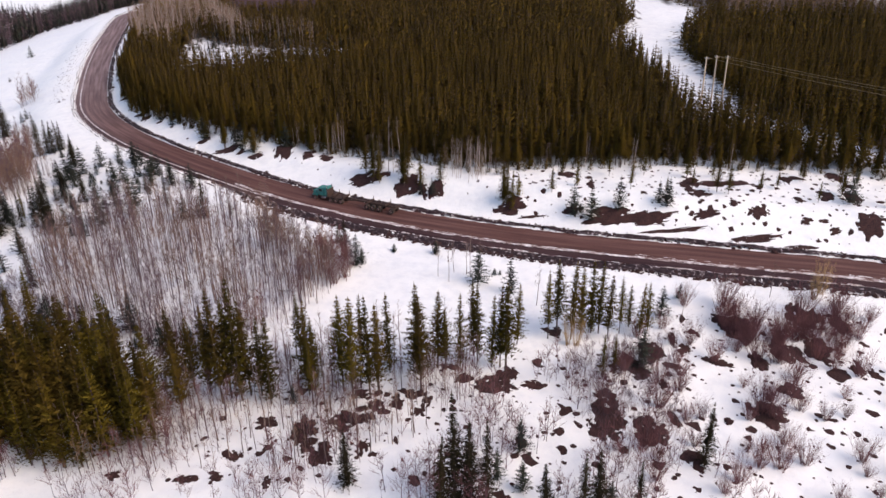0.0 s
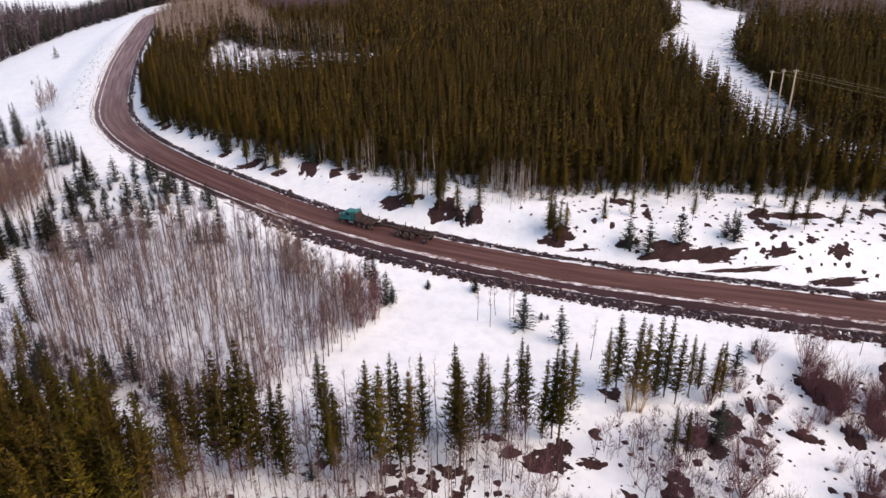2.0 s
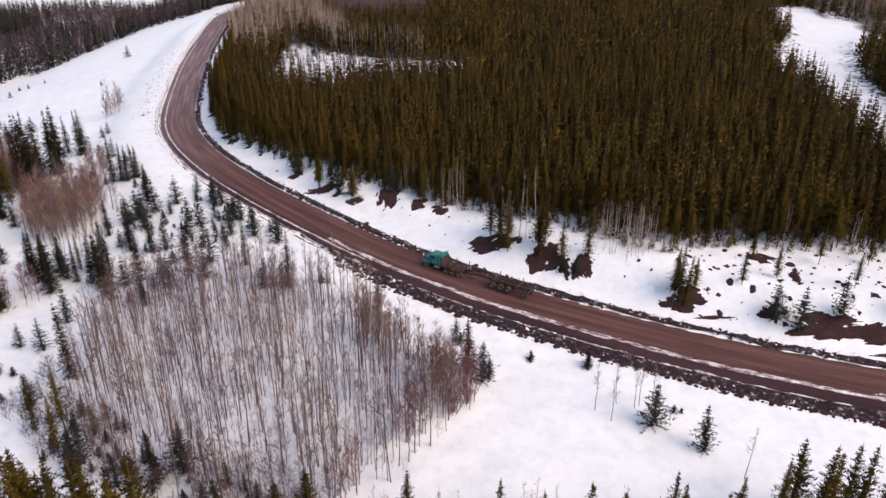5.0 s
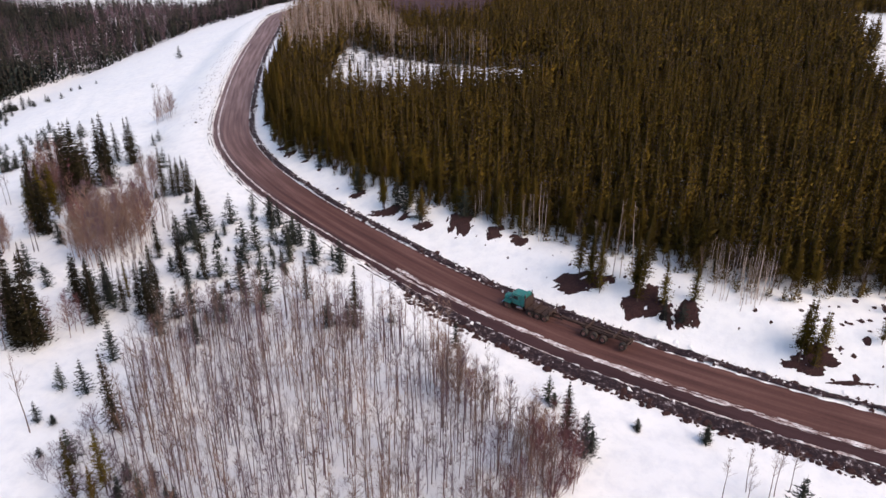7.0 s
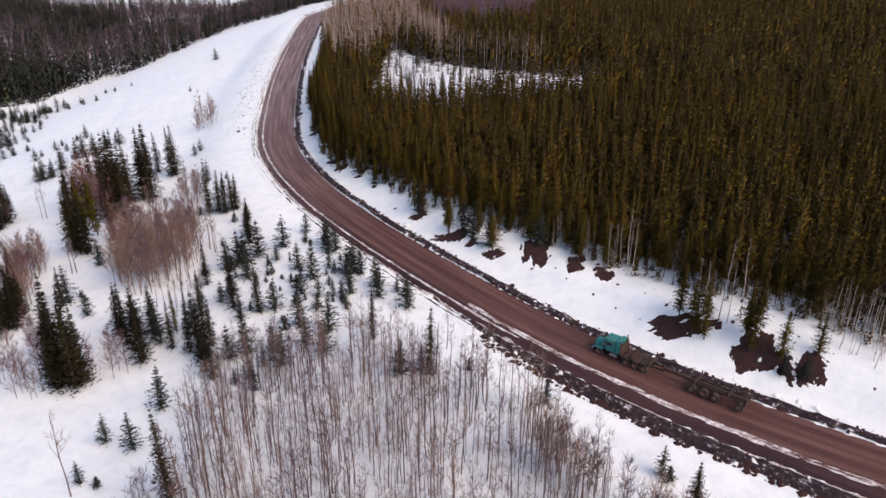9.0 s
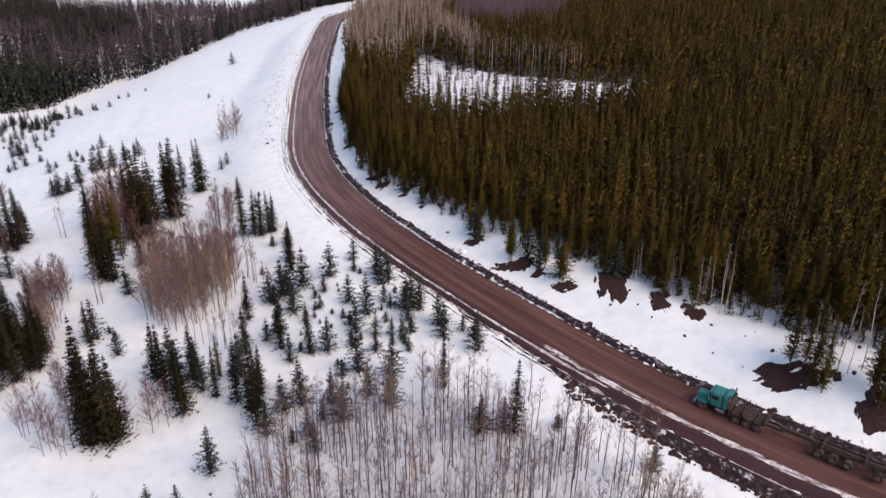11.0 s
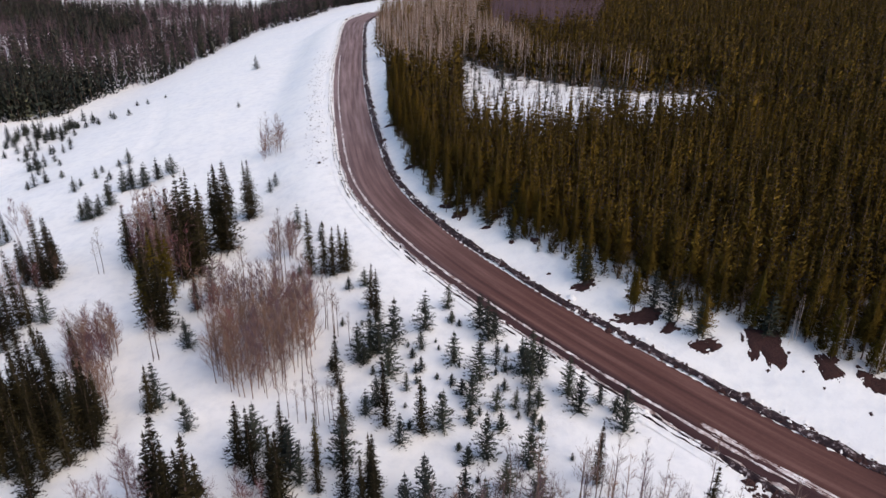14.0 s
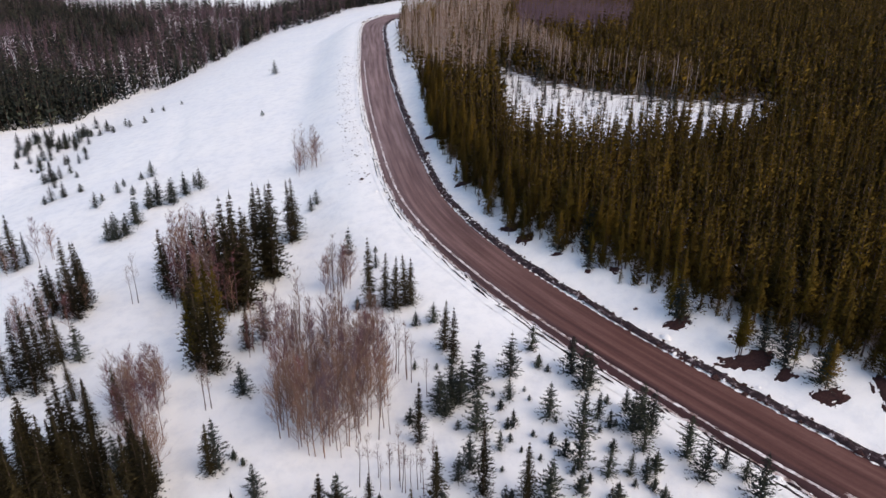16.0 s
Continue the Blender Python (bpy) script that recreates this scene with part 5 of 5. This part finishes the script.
SOIL_SLOPE = [(50.0, 100.4, 3.0, 4.5), (55.2, 101.1, 3.4, 4.3), (55.9, 108.4, 3.4, 3.3), (60.2, 107.2, 2.6, 2.9), (42.0, 85.1, 2.9, 3.2), (47.1, 90.8, 2.4, 2.7),
    (44.9, 97.2, 2.0, 2.7), (58.9, 96.8, 1.5, 3.0), (36.6, 106.6, 1.0, 2.0), (36.5, 83.4, 0.9, 1.5), (-23.7, 71.2, 1.3, 0.9), (-35.2, 71.4, 1.6, 0.9),
    (-26.7, 70.8, 1.9, 1.1), (-17.8, 70.6, 0.9, 1.3), (60.7, 96.4, 1.3, 1.5), (50.2, 85.1, 0.9, 0.7), (29.9, 97.8, 2.5, 3.8), (-4.1, 77.2, 0.5, 1.0),
    (33.9, 101.1, 0.8, 3.0), (16.7, 100.7, 2.1, 2.0)]
SOIL_PINES = [(-15.5, 79, 2.2, 3.4), (-11, 80.5, 2.4, 2.6), (-12.5, 75, 1.8, 2.6), (-20, 80, 2.0, 1.8), (-22.5, 74.5, 1.6, 1.6), (-3, 86, 2.4, 1.5), (-9, 85.5, 2.0, 1.4), (13, 88.5, 2.2, 1.6), (4, 89.5, 2.4, 1.3)]
SOIL_NEAR += SOIL_PINES
for i, (x, y, rx, ry) in enumerate(SOIL_BANK + SOIL_EAST + SOIL_WEST + SOIL_NEAR + SOIL_SLOPE):
    k = 1.25 if i < len(SOIL_BANK + SOIL_EAST + SOIL_WEST) else 0.95
    soil_patch(x, y, k * rx, k * ry, 500 + i)
for x, y, rx, ry in SOIL_BANK[:9] + SOIL_WEST[:11]:
    for k in range(1 + int(rx > 2.2)):
        plant(lanky[plant.rng.integers(0, 4)], x + plant.rng.uniform(-0.7, 0.7) * rx, y + 0.5 * ry + plant.rng.uniform(0, 0.8), plant.rng.uniform(0.4, 0.7), plant.rng.uniform(1.1, 1.5), "pines on the bank in melted hollows")


# ---- power line ----
def power_pole(x, y, top):
    z = height_at(x, y)
    h = top - z
    pole = tagged(new("power_pole"), "tall bare wooden power pole with a crossarm in the cutline", "power pole", "power poles")
    pole.matrix_basis = Matrix.Translation((x, y, z))
    part_of("shaft", mesh_of("shaft", *tube([(0, 0, -0.5), (0, 0, h * 0.5), (0, 0, h)], [0.24, 0.2, 0.15], 8), POLE_WOOD, True), pole)
    part_of("crossarm", mesh_of("crossarm", *tube([(-0.5, 0, h - 0.5), (0.5, 0, h - 0.5)], [0.07, 0.07], 4), POLE_WOOD), pole)
    for k in (-0.42, 0.42):
        part_of("insulator", mesh_of("insulator", *tube([(k, 0, h - 0.45), (k, 0, h - 0.25), (k, 0, h - 0.12)], [0.08, 0.11, 0.05], 6), CHROME), pole)
    return pole


POLES = [(61.5, 190, 24.4), (63.9, 190, 24.7), (66.5, 190, 24.6)]
for p in POLES:
    power_pole(*p)
for i, (x, y, top) in enumerate(POLES):
    pts = []
    for k in range(25):
        u = k / 24
        pts.append((x + u * (150 - x + 6 * i), y - u * 78, top - 0.2 - u * 4 - 9 * u * (1 - u)))
    tagged(new("power_line", mesh_of("power_line", *tube(pts, [0.035] * 25, 4), WIRE)), "thin sagging power line wire above the forest", "wire", "power line wires")


# ---- logging truck ----
def box(bm, cx, cy, cz, sx, sy, sz, bevel=0.05):
    r = bmesh.ops.create_cube(bm, size=1, matrix=Matrix.Translation((cx, cy, cz)) @ Matrix.Diagonal((sx, sy, sz, 1)))
    if bevel:
        edges = {e for v in r["verts"] for e in v.link_edges}
        bmesh.ops.bevel(bm, geom=list(edges), offset=min(bevel, 0.4 * min(sx, sy, sz)), segments=2, affect="EDGES")


def wheel_mesh(bm, x, y, z, r, w):
    bmesh.ops.create_cone(bm, cap_ends=True, segments=20, radius1=r, radius2=r, depth=w, matrix=Matrix.Translation((x, y, z)) @ Matrix.Rotation(radians(90), 4, "X"))


def bm_part(name, mat, parent, make, label=""):
    bm = bmesh.new()
    make(bm)
    me = bpy.data.meshes.new(name)
    bm.to_mesh(me)
    bm.free()
    me.materials.append(mat)
    return part_of(name, me, parent, label)


def add_wheel(parent, x, y, r=0.52, w=0.3):
    tyre = bm_part("wheel", RUBBER, parent, lambda bm: wheel_mesh(bm, x, y, r, r, w))
    side = math.copysign(w / 2 + 0.01, y)
    bm_part("rim", CHROME, tyre, lambda bm: wheel_mesh(bm, x, y + side, r, r * 0.55, 0.05), "mud-splashed steel rim")


def logging_truck():
    """The truck heads along +x; its wheels stand on z = 0."""
    t = tagged(new("logging_truck"), "teal logging truck with an empty muddy trailer on the dirt road", "truck")
    bm_part("hood", TEAL, t, lambda bm: box(bm, 9.15, 0, 1.4, 1.6, 1.35, 0.8, 0.15))
    for s in (-1, 1):
        bm_part("fender", TEAL, t, lambda bm: box(bm, 9.1, s * 0.95, 1.12, 1.35, 0.45, 0.45, 0.18))
        bm_part("headlight", CHROME, t, lambda bm: box(bm, 9.82, s * 0.82, 1.12, 0.1, 0.3, 0.22, 0.03))
        bm_part("fuel_tank", CHROME, t, lambda bm: box(bm, 7.0, s * 0.98, 0.75, 1.2, 0.5, 0.5, 0.15))
        bm_part("exhaust_stack", CHROME, t, lambda bm: bmesh.ops.create_cone(bm, cap_ends=True, segments=10, radius1=0.09, radius2=0.09, depth=1.8, matrix=Matrix.Translation((6.2, s * 0.9, 2.25))), "upright chrome exhaust")
        bm_part("mirror", CHROME, t, lambda bm: box(bm, 8.35, s * 1.28, 2.05, 0.1, 0.12, 0.4, 0.02))
    cab = bm_part("cab", TEAL, t, lambda bm: (box(bm, 7.6, 0, 1.85, 1.5, 2.05, 1.65, 0.16), box(bm, 6.6, 0, 1.95, 0.6, 2.1, 1.85, 0.12)))
    bm_part("windscreen", GLASS, cab, lambda bm: box(bm, 8.36, 0, 2.2, 0.04, 1.8, 0.6, 0.02))
    for s in (-1, 1):
        bm_part("side_window", GLASS, cab, lambda bm: box(bm, 7.75, s * 1.035, 2.2, 0.75, 0.04, 0.52, 0.02))
    bm_part("visor", TEAL, cab, lambda bm: box(bm, 8.42, 0, 2.6, 0.28, 1.9, 0.08, 0.03))
    bm_part("grille", CHROME, t, lambda bm: box(bm, 9.92, 0, 1.45, 0.06, 1.1, 0.85, 0.02))
    bm_part("bumper", CHROME, t, lambda bm: box(bm, 10.0, 0, 0.62, 0.25, 2.3, 0.4, 0.06))
    bm_part("headboard", STEEL, t, lambda bm: box(bm, 6.05, 0, 1.7, 0.1, 2.2, 1.7, 0.03))
    for s in (-1, 1):
        bm_part("chassis_rail", STEEL, t, lambda bm: box(bm, 4.9, s * 0.42, 0.98, 9.2, 0.14, 0.28, 0.02))
    for x in (5.2, 4.0, 2.8):
        bm_part("mudguard", STEEL, t, lambda bm: box(bm, x, 0, 1.14, 1.1, 2.4, 0.06, 0.02))
    for x in (4.6, 2.2, -3.6, -7.6):
        bm_part("bunk", STEEL, t, lambda bm: box(bm, x, 0, 1.42, 0.28, 2.4, 0.26, 0.04))
        for s in (-1, 1):
            bm_part("stake", STEEL, t, lambda bm: box(bm, x, s * 1.15, 1.8, 0.12, 0.12, 0.7 if x > 0 else 0.5, 0.02))
    bm_part("trailer_beam", STEEL, t, lambda bm: box(bm, -4.4, 0, 1.08, 10.4, 0.5, 0.34, 0.05), "long muddy trailer beam")
    for s in (-1, 1):
        bm_part("trailer_rail", STEEL, t, lambda bm: box(bm, -5.9, s * 0.55, 1.12, 6.6, 0.14, 0.26, 0.02))
    bm_part("tail_frame", STEEL, t, lambda bm: box(bm, -9.6, 0, 1.0, 0.2, 2.3, 0.25, 0.04))
    for x in (9.1, 5.2, 4.0, 2.8, -3.4, -4.8, -6.2, -9.0):
        for s in (-1, 1):
            add_wheel(t, x, s * (1.02 if x > 8 else 0.92), 0.52, 0.32 if x > 8 else 0.58)
    return t


truck = logging_truck()
TRUCK_AT = 0.5 * (np.array((-27.3, 149.9)) + np.array((-8.4, 143.0)))
i = int(np.argmin(np.hypot(*(line - TRUCK_AT).T)))
tx, ty = line[i] + normal[i] * 2.7
truck.matrix_basis = (Matrix.Translation((tx, ty, float(road_height(ty)) + 0.06)) @ Matrix.Rotation(math.atan2(tangent[i, 1], tangent[i, 0]), 4, "Z"))
